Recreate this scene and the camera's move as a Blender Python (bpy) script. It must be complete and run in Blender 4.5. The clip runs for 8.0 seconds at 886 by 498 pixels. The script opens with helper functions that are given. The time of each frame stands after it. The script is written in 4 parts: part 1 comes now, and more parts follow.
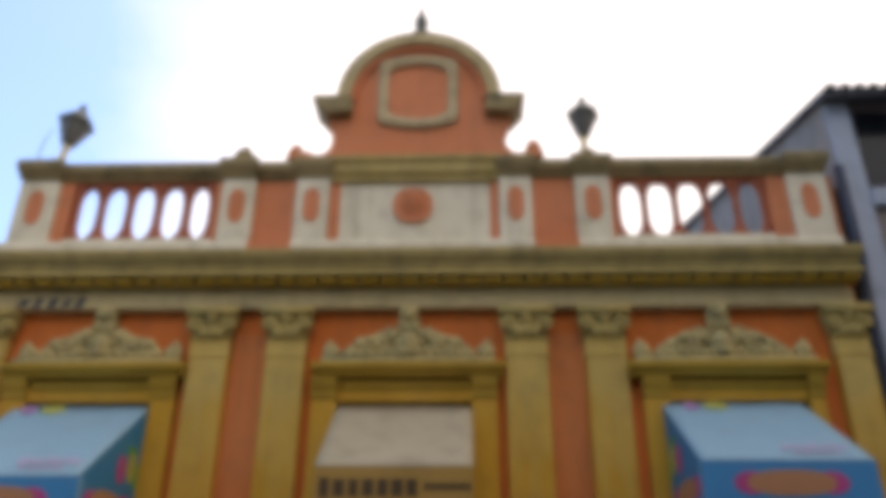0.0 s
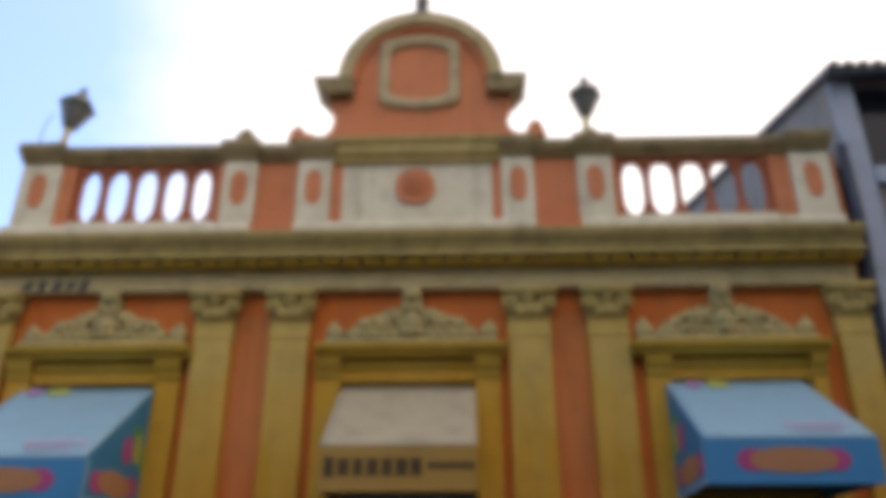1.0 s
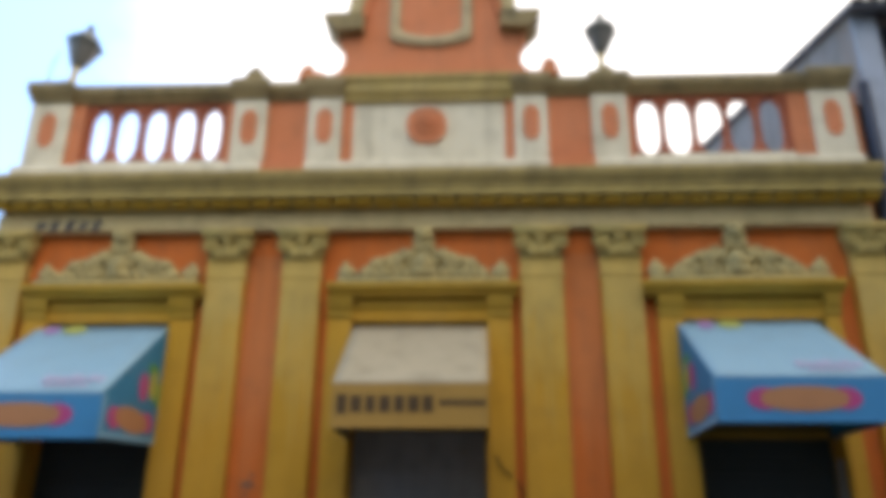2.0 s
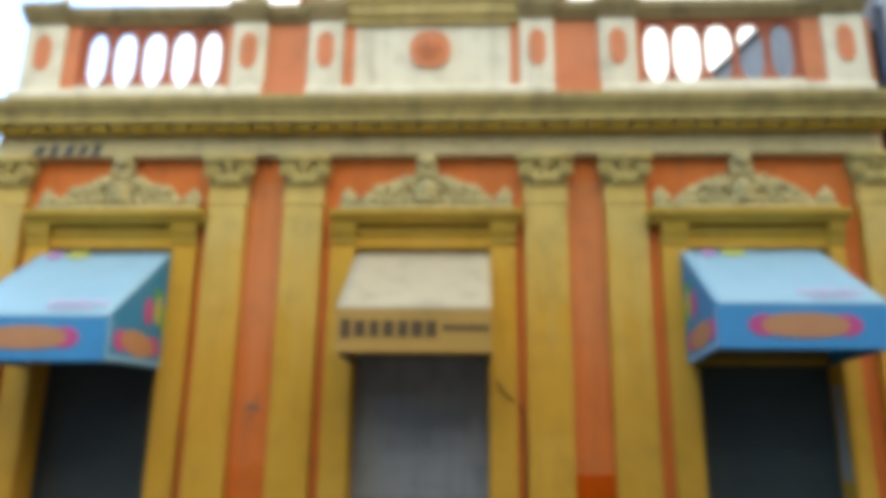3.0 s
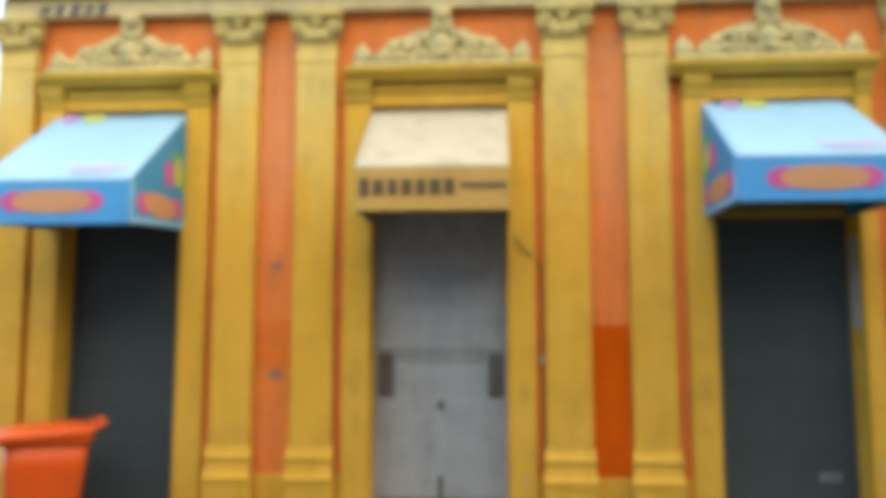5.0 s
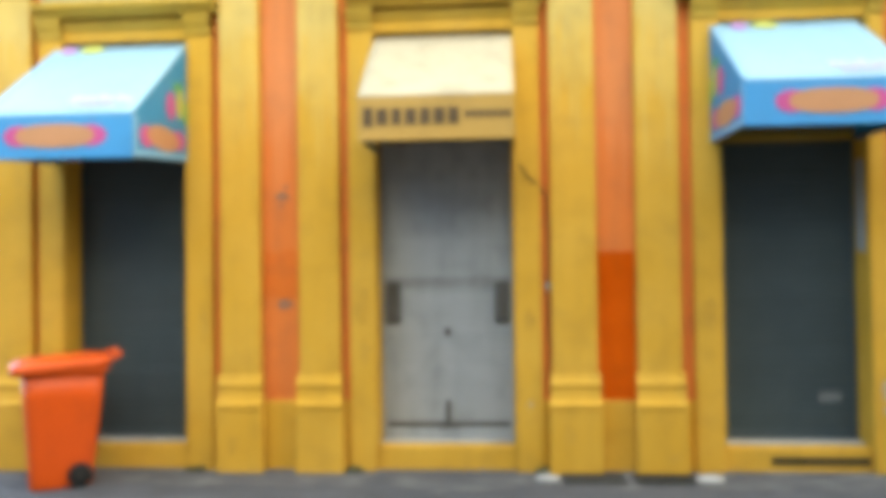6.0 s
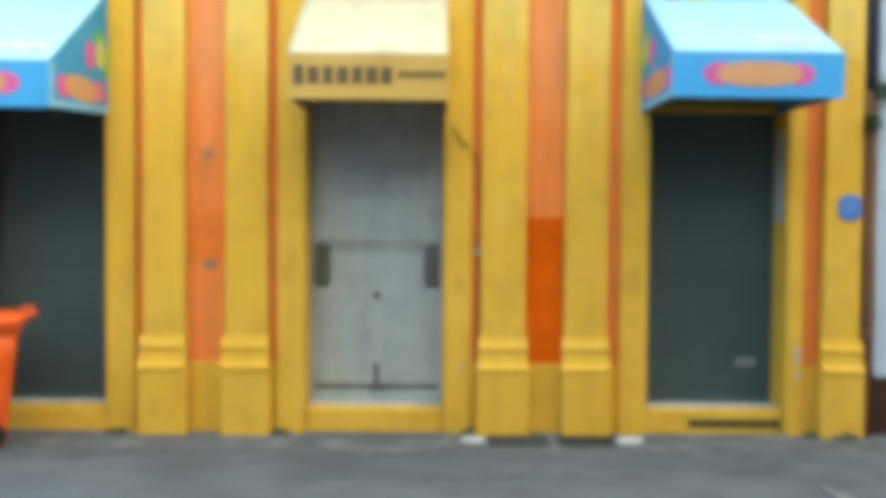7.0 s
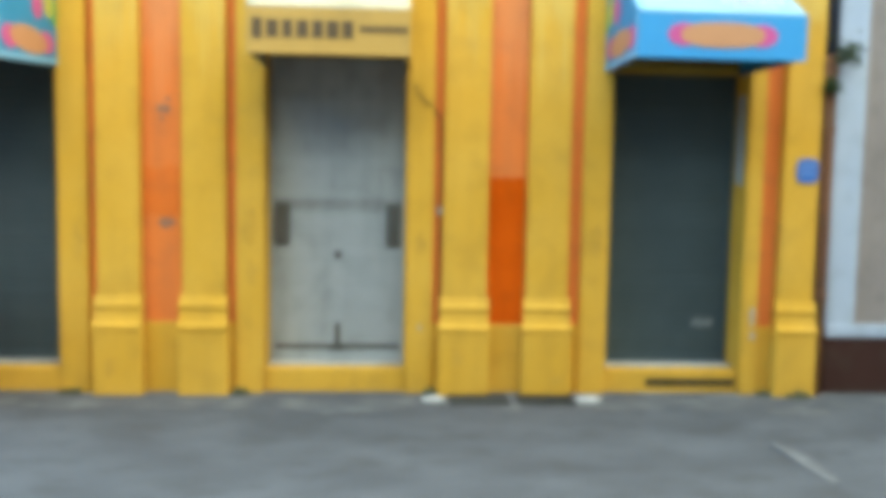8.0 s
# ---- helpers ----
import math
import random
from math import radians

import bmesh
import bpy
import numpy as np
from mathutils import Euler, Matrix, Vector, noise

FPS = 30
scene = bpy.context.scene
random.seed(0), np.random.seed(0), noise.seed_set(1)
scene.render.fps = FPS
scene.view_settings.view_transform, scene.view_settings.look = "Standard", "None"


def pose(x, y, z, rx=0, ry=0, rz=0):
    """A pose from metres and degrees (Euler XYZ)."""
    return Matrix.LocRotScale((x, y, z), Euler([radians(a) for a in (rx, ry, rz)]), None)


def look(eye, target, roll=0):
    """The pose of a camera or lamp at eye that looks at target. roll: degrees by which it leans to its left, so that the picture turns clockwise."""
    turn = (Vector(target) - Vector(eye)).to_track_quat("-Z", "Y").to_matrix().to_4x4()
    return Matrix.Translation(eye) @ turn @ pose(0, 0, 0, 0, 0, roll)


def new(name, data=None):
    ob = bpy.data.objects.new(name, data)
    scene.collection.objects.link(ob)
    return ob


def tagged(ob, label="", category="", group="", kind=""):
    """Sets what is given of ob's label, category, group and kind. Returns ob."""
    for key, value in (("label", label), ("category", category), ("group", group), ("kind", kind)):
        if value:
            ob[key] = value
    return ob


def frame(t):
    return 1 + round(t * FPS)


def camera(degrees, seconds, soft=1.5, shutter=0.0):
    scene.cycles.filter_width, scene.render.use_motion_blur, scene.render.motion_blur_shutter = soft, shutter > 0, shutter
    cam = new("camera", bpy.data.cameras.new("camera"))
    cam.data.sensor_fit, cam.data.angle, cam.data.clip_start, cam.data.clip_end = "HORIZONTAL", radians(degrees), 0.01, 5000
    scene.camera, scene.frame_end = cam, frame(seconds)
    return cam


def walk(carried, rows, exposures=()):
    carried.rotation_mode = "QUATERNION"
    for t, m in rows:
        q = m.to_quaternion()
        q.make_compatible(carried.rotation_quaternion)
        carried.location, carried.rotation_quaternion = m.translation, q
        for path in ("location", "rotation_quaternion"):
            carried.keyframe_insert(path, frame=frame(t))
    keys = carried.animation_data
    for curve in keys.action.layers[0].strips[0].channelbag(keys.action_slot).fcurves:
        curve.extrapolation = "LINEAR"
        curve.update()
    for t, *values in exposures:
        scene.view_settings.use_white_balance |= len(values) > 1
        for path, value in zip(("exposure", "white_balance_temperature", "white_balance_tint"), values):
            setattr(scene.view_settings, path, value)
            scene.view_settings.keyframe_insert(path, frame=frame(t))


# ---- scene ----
cam = camera(57.7, 8.0, soft=10.2)
EXPOSURES = [(0.0, 0.58, 6750, 19), (1.0, 0.58, 6750, 19), (2.5, 1.45, 6550, 9.5), (3.5, 1.86, 6650, 6.5), (4.5, 2.10, 6850, 9.5), (6.0, 2.62, 6850, 4), (7.0, 2.68, 6450, -5), (8.0, 2.76, 6300, -6)]
PATH = [
    (0, (0.606, -7.327, 1.853), (0.547, -5.54, 2.748), 0.4),
    (0.5, (0.611, -7.325, 1.85), (0.552, -5.53, 2.73), 0.5),
    (1, (0.603, -7.326, 1.836), (0.538, -5.519, 2.692), 0.1),
    (1.2, (0.602, -7.316, 1.832), (0.532, -5.499, 2.661), 0.1),
    (2.3, (0.6, -7.259, 1.807), (0.5, -5.389, 2.504), 0.6),
    (2.5, (0.599, -7.249, 1.803), (0.499, -5.369, 2.479), 0.6),
    (3, (0.565, -7.231, 1.774), (0.469, -5.316, 2.344), 0.8),
    (3.5, (0.582, -7.217, 1.771), (0.49, -5.273, 2.234), 0.3),
    (4, (0.59, -7.218, 1.765), (0.471, -5.266, 2.185), 0.2),
    (4.5, (0.562, -7.247, 1.759), (0.433, -5.279, 2.089), 0.5),
    (4.7, (0.559, -7.253, 1.766), (0.428, -5.281, 2.048), 0.4),
    (5.8, (0.545, -7.283, 1.805), (0.393, -5.29, 1.883), -0.8),
    (6, (0.546, -7.285, 1.807), (0.396, -5.291, 1.844), -0.7),
    (6.5, (0.55, -7.262, 1.802), (0.459, -5.265, 1.776), 0.1),
    (7, (0.564, -7.253, 1.801), (0.581, -5.254, 1.748), 0.5),
    (7.5, (0.569, -7.232, 1.797), (0.641, -5.235, 1.699), 0.7),
    (8, (0.568, -7.204, 1.801), (0.68, -5.213, 1.649), 1),
]
walk(cam, [(t, look(eye, target, roll)) for t, eye, target, roll in PATH],
     exposures=EXPOSURES)

# ---- sky and sun ----
SUN_ELEVATION, SUN_TURN = radians(62), radians(25)
world = bpy.data.worlds.new("sky")
scene.world = world
world.use_nodes = True
wn, wl = world.node_tree.nodes, world.node_tree.links
background = wn["Background"]
sky = wn.new("ShaderNodeTexSky")
sky.sky_type = "NISHITA"
sky.sun_disc = False
sky.sun_elevation, sky.sun_rotation = SUN_ELEVATION, SUN_TURN
sky_gain = wn.new("ShaderNodeVectorMath")
sky_gain.operation = "MULTIPLY"
sky_gain.inputs[1].default_value = (1.75, 2.0, 2.08)
wl.new(sky.outputs[0], sky_gain.inputs[0])
coord = wn.new("ShaderNodeTexCoord")
shift = wn.new("ShaderNodeMapping")
shift.inputs["Location"].default_value = (0.35, 0.0, 0.2)
shift.inputs["Scale"].default_value = (1.0, 1.0, 1.6)
wl.new(coord.outputs["Generated"], shift.inputs[0])
clouds = wn.new("ShaderNodeTexNoise")
clouds.inputs["Scale"].default_value = 1.9
clouds.inputs["Detail"].default_value = 7
clouds.inputs["Roughness"].default_value = 0.5
wl.new(shift.outputs[0], clouds.inputs["Vector"])
cover = wn.new("ShaderNodeValToRGB")
cover.color_ramp.elements[0].position, cover.color_ramp.elements[1].position = 0.25, 0.60
cover.color_ramp.elements[0].color = (0.03, 0.03, 0.03, 1)
split = wn.new("ShaderNodeSeparateXYZ")
wl.new(coord.outputs["Generated"], split.inputs[0])
west = wn.new("ShaderNodeMath")          # the cloud thins out to the west
west.operation = "MULTIPLY_ADD"
west.inputs[1].default_value, west.inputs[2].default_value = 1.6, 0.43
wl.new(split.outputs["X"], west.inputs[0])
density = wn.new("ShaderNodeMath")
density.operation = "ADD"
wl.new(west.outputs[0], density.inputs[0])
wl.new(clouds.outputs[0], density.inputs[1])
wl.new(density.outputs[0], cover.inputs[0])
cloud_mix = wn.new("ShaderNodeMix")
cloud_mix.data_type = "RGBA"
wl.new(cover.outputs[0], cloud_mix.inputs["Factor"])
wl.new(sky_gain.outputs[0], cloud_mix.inputs["A"])
cloud_mix.inputs["B"].default_value = (9.3, 9.1, 8.7, 1)
wl.new(cloud_mix.outputs["Result"], background.inputs["Color"])
background.inputs["Strength"].default_value = 0.1

sun_data = bpy.data.lights.new("sun", "SUN")
sun_data.energy, sun_data.angle, sun_data.color = 0.35, radians(30), (1.0, 0.96, 0.9)
sun = new("sun", sun_data)
sun.matrix_world = look((0, 0, 0), (-math.sin(SUN_TURN) * math.cos(SUN_ELEVATION), -math.cos(SUN_TURN) * math.cos(SUN_ELEVATION), -math.sin(SUN_ELEVATION)))


# ---- materials ----
def material(name, color, second=None, patch=0.5, dirt=(0.08, 0.07, 0.045), grime=0.3, streak=0.0, rough=0.8, metal=0.0, gloss=0.3, bump=0.3, grain=60.0, scale=1.6, spread=0.0, drawn=(1, 1, 1)):
    """A worn surface: two tones in soft patches, dirt in blotches or downward streaks, fine grain and relief."""
    m = bpy.data.materials.new(name)
    m.use_nodes = True
    nodes, links = m.node_tree.nodes, m.node_tree.links
    shader = nodes["Principled BSDF"]
    place = nodes.new("ShaderNodeNewGeometry")
    second = second or tuple(c * 0.8 for c in color)

    def noise_at(size, detail, stretch=(1, 1, 1), low=0.35, high=0.65):
        mapping = nodes.new("ShaderNodeMapping")
        mapping.inputs["Scale"].default_value = stretch
        links.new(place.outputs["Position"], mapping.inputs[0])
        tex = nodes.new("ShaderNodeTexNoise")
        tex.inputs["Scale"].default_value, tex.inputs["Detail"].default_value = size, detail
        links.new(mapping.outputs[0], tex.inputs["Vector"])
        ramp = nodes.new("ShaderNodeMapRange")
        ramp.inputs["From Min"].default_value, ramp.inputs["From Max"].default_value = low, high
        links.new(tex.outputs[0], ramp.inputs["Value"])
        return ramp.outputs[0], tex.outputs[0]

    def blend(a, b, factor, amount):
        mix = nodes.new("ShaderNodeMix")
        mix.data_type = "RGBA"
        scaled = nodes.new("ShaderNodeMath")
        scaled.operation = "MULTIPLY"
        scaled.inputs[1].default_value = amount
        links.new(factor, scaled.inputs[0])
        links.new(scaled.outputs[0], mix.inputs["Factor"])
        for value, slot in ((a, "A"), (b, "B")):
            if isinstance(value, tuple):
                mix.inputs[slot].default_value = (*value, 1)
            else:
                links.new(value, mix.inputs[slot])
        return mix.outputs["Result"]

    patches, _ = noise_at(scale, 6, drawn)
    fine, fine_raw = noise_at(grain, 4)
    blotch, _ = noise_at(scale * 2.7, 8, drawn, low=0.5, high=0.75)
    tone = blend(color, second, patches, patch)
    tone = blend(tone, tuple(c * 0.7 for c in color), fine, 0.3)
    tone = blend(tone, dirt, blotch, grime)
    if streak:
        runs, _ = noise_at(5.0, 6, (1.6, 1.6, 0.16), 0.48, 0.75)
        tone = blend(tone, dirt, runs, streak)
    if spread:
        info = nodes.new("ShaderNodeObjectInfo")
        tone = blend(tone, tuple(c * 0.55 for c in color), info.outputs["Random"], spread)
    links.new(tone, shader.inputs["Base Color"])
    rise = nodes.new("ShaderNodeMapRange")
    rise.inputs["To Min"].default_value, rise.inputs["To Max"].default_value = max(rough - 0.1, 0.05), min(rough + 0.12, 1)
    links.new(patches, rise.inputs["Value"])
    links.new(rise.outputs[0], shader.inputs["Roughness"])
    shader.inputs["Metallic"].default_value = metal
    shader.inputs["Specular IOR Level"].default_value = gloss
    relief = nodes.new("ShaderNodeBump")
    relief.inputs["Strength"].default_value, relief.inputs["Distance"].default_value = bump, 0.01
    links.new(fine_raw, relief.inputs["Height"])
    links.new(relief.outputs[0], shader.inputs["Normal"])
    return m


YELLOW = material("yellow_paint", (0.67, 0.378, 0.044), (0.60, 0.318, 0.024), 0.6, dirt=(0.26, 0.15, 0.025), grime=0.24, streak=0.16)
OCHRE = material("ochre_paint", (0.54, 0.34, 0.045), (0.46, 0.27, 0.02), 0.6, dirt=(0.16, 0.11, 0.03), grime=0.3, streak=0.15)
ORANGE = material("orange_paint", (0.74, 0.20, 0.036), (0.66, 0.185, 0.042), 0.6, dirt=(0.2, 0.09, 0.05), grime=0.25, streak=0.25)
FRESH = material("fresh_orange_paint", (0.67, 0.105, 0.001), (0.52, 0.075, 0.001), 0.8, dirt=(0.22, 0.05, 0.005), grime=0.3, streak=0.2, gloss=0.1)
STUCCO = material("weathered_stucco", (0.53, 0.41, 0.135), (0.45, 0.345, 0.11), 0.6, grime=0.35, streak=0.15, bump=0.5, grain=45)
FRIEZE = material("beige_frieze", (0.63, 0.515, 0.26), (0.55, 0.44, 0.20), 0.6, grime=0.3, streak=0.18)
CREAM = material("cream_paint", (0.76, 0.70, 0.53), (0.67, 0.60, 0.42), 0.6, dirt=(0.2, 0.17, 0.1), grime=0.3, streak=0.35)
COPING = material("mossy_coping", (0.34, 0.26, 0.125), (0.24, 0.19, 0.09), 0.8, dirt=(0.04, 0.038, 0.03), grime=0.6, streak=0.3, bump=0.6, grain=35)
CORONA = material("grimy_cornice", (0.46, 0.35, 0.125), (0.37, 0.28, 0.095), 0.7, grime=0.4, streak=0.35, bump=0.5, grain=40)
TERRA = material("terracotta_pediment", (0.66, 0.235, 0.105), (0.58, 0.20, 0.085), 0.6, dirt=(0.22, 0.12, 0.07), grime=0.3, streak=0.2)
STEEL = material("bare_steel_slats", (0.44, 0.46, 0.46), (0.35, 0.37, 0.37), 0.6, dirt=(0.16, 0.17, 0.165), grime=0.35, streak=0.3, rough=0.5, metal=0.25, spread=0.15)
DARKSTEEL = material("dark_slats", (0.057, 0.080, 0.086), (0.047, 0.067, 0.072), 0.6, dirt=(0.085, 0.105, 0.105), grime=0.2, streak=0.2, rough=0.5, spread=0.2)
DULLSTEEL = material("dull_steel", (0.33, 0.34, 0.33), (0.24, 0.25, 0.245), 0.8, dirt=(0.12, 0.12, 0.115), grime=0.5, streak=0.3, rough=0.6, metal=0.2, scale=4.0)
IRON = material("dark_iron", (0.03, 0.03, 0.028), grime=0.3, rough=0.6, metal=0.4)
LANTERN = material("grey_lantern_metal", (0.10, 0.11, 0.10), (0.16, 0.16, 0.14), 0.6, grime=0.4, rough=0.6, metal=0.3)
MILK = material("dusty_lantern_glass", (0.17, 0.17, 0.16), (0.12, 0.12, 0.11), 0.6, grime=0.4, rough=0.35)
ASPHALT = material("worn_paving", (0.060, 0.063, 0.070), (0.100, 0.104, 0.114), 0.9, dirt=(0.04, 0.039, 0.038), grime=0.6, rough=0.9, bump=0.6, grain=70, scale=2.3, drawn=(0.6, 1.0, 1.0))
CEMENT = material("spilled_cement", (0.42, 0.42, 0.40), (0.32, 0.31, 0.29), 0.6, grime=0.35, bump=0.5)
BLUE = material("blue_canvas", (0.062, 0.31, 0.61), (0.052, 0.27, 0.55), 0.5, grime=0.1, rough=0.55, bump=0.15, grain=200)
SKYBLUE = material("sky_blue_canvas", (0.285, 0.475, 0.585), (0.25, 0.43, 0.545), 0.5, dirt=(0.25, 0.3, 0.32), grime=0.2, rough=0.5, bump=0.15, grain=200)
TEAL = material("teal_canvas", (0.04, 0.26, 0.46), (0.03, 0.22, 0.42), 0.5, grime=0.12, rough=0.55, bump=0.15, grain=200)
EDGING_HIGHLIGHT = material("pale_blue_edging", (0.24, 0.48, 0.66), grime=0.15, rough=0.6)
PRINT_ORANGE = material("orange_print", (0.56, 0.27, 0.125), (0.50, 0.24, 0.11), grime=0.1, rough=0.6)
PRINT_PINK = material("pink_print", (0.60, 0.09, 0.28), grime=0.1, rough=0.6)
PRINT_ROSE = material("pale_rose_print", (0.50, 0.46, 0.62), grime=0.1, rough=0.6)
PRINT_LILAC = material("lilac_print", (0.52, 0.30, 0.58), grime=0.1, rough=0.6)
PRINT_YELLOW = material("yellow_print", (0.55, 0.52, 0.08), grime=0.1, rough=0.6)
PRINT_LIME = material("faded_lime_print", (0.52, 0.55, 0.14), grime=0.1, rough=0.6)
PRINT_GREEN = material("green_print", (0.12, 0.36, 0.12), grime=0.1, rough=0.6)
CANVAS = material("cream_canvas", (0.50, 0.43, 0.29), (0.45, 0.385, 0.255), 0.6, grime=0.2, streak=0.12, rough=0.7, bump=0.15, grain=200)
VALANCE = material("ochre_canvas", (0.50, 0.30, 0.07), (0.44, 0.26, 0.06), 0.6, grime=0.15, rough=0.7, bump=0.15, grain=200)
INK = material("dark_lettering", (0.10, 0.065, 0.03), grime=0.1, rough=0.7)
BINRED = material("orange_plastic", (0.66, 0.086, 0.007), (0.58, 0.072, 0.006), 0.5, dirt=(0.3, 0.05, 0.01), grime=0.2, streak=0.12, rough=0.42, bump=0.08)
RUBBER = material("black_rubber", (0.015, 0.015, 0.015), dirt=(0.03, 0.03, 0.03), grime=0.2, rough=0.8)
PAPER = material("white_paper", (0.42, 0.42, 0.40), grime=0.2, rough=0.8)
ENAMEL = material("blue_enamel", (0.06, 0.17, 0.50), grime=0.1, rough=0.3)
ENAMEL_BAR = material("pale_enamel", (0.30, 0.42, 0.66), grime=0.1, rough=0.3)
RUST = material("rusty_pipe", (0.18, 0.078, 0.034), (0.13, 0.058, 0.03), 0.7, grime=0.4, streak=0.3, rough=0.8)
WHITE = material("blue_white_paint", (0.43, 0.48, 0.56), (0.36, 0.41, 0.50), 0.5, grime=0.2, streak=0.2)
BEIGE = material("beige_render", (0.28, 0.235, 0.21), (0.24, 0.205, 0.19), 0.6, grime=0.3, streak=0.25)
SIDEWALL = material("grey_side_wall", (0.27, 0.25, 0.24), (0.21, 0.195, 0.19), 0.6, grime=0.4, streak=0.4)
OXBLOOD = material("oxblood_plinth", (0.040, 0.012, 0.007), (0.034, 0.012, 0.008), 0.6, grime=0.3)
DARKWOOD = material("dark_blue_joinery", (0.02, 0.028, 0.06), grime=0.2, rough=0.6)
ROOFTILE = material("grey_clay_tile", (0.15, 0.14, 0.13), (0.10, 0.095, 0.09), 0.7, grime=0.5, bump=0.5, spread=0.4)
LEAF = material("weed_leaf", (0.045, 0.075, 0.02), (0.06, 0.07, 0.03), 0.6, grime=0.2)

BARE = material("bare_render", (0.32, 0.165, 0.10), grime=0.4)
SMUDGE = material("grimy_steel", (0.085, 0.08, 0.07), (0.13, 0.125, 0.115), 0.7, grime=0.4, rough=0.7)
LIGHT_BLOCK = material("dull_brown_plaster", (0.10, 0.09, 0.08), (0.08, 0.07, 0.062), 0.6, grime=0.3, streak=0.3)
# orange dulled to a dark red that holds the balustrade's shade
SHADED_ORANGE = material("dull_red_paint", (0.40, 0.115, 0.055), (0.33, 0.10, 0.055), 0.6, dirt=(0.12, 0.06, 0.045), grime=0.35, streak=0.25)
FRAMECREAM = material("aged_cream_frame", (0.50, 0.40, 0.23), (0.43, 0.34, 0.19), 0.6, grime=0.35, streak=0.2)
WORN = material("worn_road_paint", (0.155, 0.155, 0.16), (0.10, 0.10, 0.105), 0.9, dirt=(0.07, 0.07, 0.07), grime=0.8, scale=6)
# ochre darkened to stand in for the shade under the awnings
AWNING_SHADE = material("grimy_ochre_paint", (0.24, 0.145, 0.02), (0.18, 0.11, 0.02), 0.6, grime=0.4)
# faded necking paint, also used for the painted glare on the shafts
FADED_GLARE = material("faded_yellow_paint", (0.66, 0.47, 0.13), (0.58, 0.40, 0.10), 0.6, dirt=(0.22, 0.16, 0.06), grime=0.3, streak=0.2)
RELIEF = material("weathered_relief_stucco", (0.61, 0.495, 0.21), (0.44, 0.375, 0.18), 0.8, dirt=(0.11, 0.105, 0.075), grime=0.55, streak=0.1, bump=0.6, grain=40, scale=5.0)
ARCHING = material("beige_arch_moulding", (0.52, 0.42, 0.22), (0.44, 0.35, 0.17), 0.7, dirt=(0.12, 0.1, 0.06), grime=0.4, streak=0.2, bump=0.5, grain=40)
REPAINT = material("second_coat_orange", (0.70, 0.165, 0.018), (0.64, 0.15, 0.018), 0.6, grime=0.2)
MOSSGREEN = material("damp_moss", (0.050, 0.058, 0.022), (0.075, 0.065, 0.03), 0.8, grime=0.4, rough=0.95, bump=0.8, grain=90, scale=9.0)
HOLLOW_SHADE = material("damp_hollow_plaster", (0.085, 0.055, 0.015), (0.05, 0.045, 0.015), 0.8, grime=0.5, scale=6)
HOLE_MOSS = material("mossy_dark_iron", (0.016, 0.017, 0.010), (0.028, 0.032, 0.014), 0.8, dirt=(0.02, 0.02, 0.012), grime=0.4, rough=0.95, gloss=0.05, scale=8)
GAP_SHADE = material("sooty_joint", (0.05, 0.042, 0.04), (0.035, 0.032, 0.034), 0.6, grime=0.4, streak=0.3)
DARKPIPE = material("dark_blue_pipe", (0.035, 0.05, 0.085), (0.03, 0.035, 0.05), 0.6, grime=0.4, rough=0.6)
EAVES = material("grey_boarded_eaves", (0.11, 0.12, 0.145), (0.08, 0.085, 0.105), 0.6, grime=0.35)
APRON = material("scuffed_pale_paving", (0.092, 0.094, 0.100), (0.064, 0.067, 0.074), 1.0, dirt=(0.20, 0.20, 0.19), grime=0.7, rough=0.9, bump=0.6, grain=70, scale=2.6, drawn=(0.5, 1.0, 1.0))
SOILED = material("hand_soiled_yellow_paint", (0.58, 0.325, 0.038), (0.52, 0.285, 0.03), 0.8, dirt=(0.24, 0.14, 0.03), grime=0.4, scale=5.0)
PLASTER = material("pale_bare_plaster", (0.50, 0.40, 0.30), (0.42, 0.33, 0.24), 0.7, grime=0.3, scale=6.0)
# yellow and orange paled to carry the sky glare on the upper front
GLARE_YELLOW = material("bleached_yellow_paint", (0.68, 0.43, 0.085), (0.62, 0.38, 0.06), 0.6, dirt=(0.26, 0.17, 0.05), grime=0.25, streak=0.2)
GLARE_ORANGE = material("bleached_orange_paint", (0.72, 0.245, 0.075), (0.64, 0.215, 0.065), 0.6, dirt=(0.24, 0.11, 0.06), grime=0.25, streak=0.25)
GLASS = bpy.data.materials.new("window_glass")
GLASS.use_nodes = True
GLASS.node_tree.nodes["Principled BSDF"].inputs["Base Color"].default_value = (0.02, 0.025, 0.03, 1)
GLASS.node_tree.nodes["Principled BSDF"].inputs["Roughness"].default_value = 0.08
GLASS.node_tree.nodes["Principled BSDF"].inputs["Specular IOR Level"].default_value = 0.25


# ---- mesh helpers ----
def part(name, bm, mat, parent=None, label="", smooth=False):
    """Links a bmesh as one mesh object, under a thing or a part."""
    bmesh.ops.recalc_face_normals(bm, faces=bm.faces)
    me = bpy.data.meshes.new(name)
    bm.to_mesh(me)
    bm.free()
    if smooth:
        for p in me.polygons:
            p.use_smooth = len(p.vertices) <= 4
    me.materials.append(mat)
    ob = new(name, me)
    if parent:
        ob.parent = parent
    return tagged(ob, label)


def share(ob, parent, location):
    """Another object on the mesh of ob, moved."""
    twin = new(ob.name.split(".")[0], ob.data)
    twin.parent = parent
    twin.location = location
    return twin


def thing(name, label, category, group="", kind="", at=(0, 0, 0)):
    ob = new(name)
    ob.empty_display_size = 0.2
    ob.location = at
    return tagged(ob, label, category, group, kind)


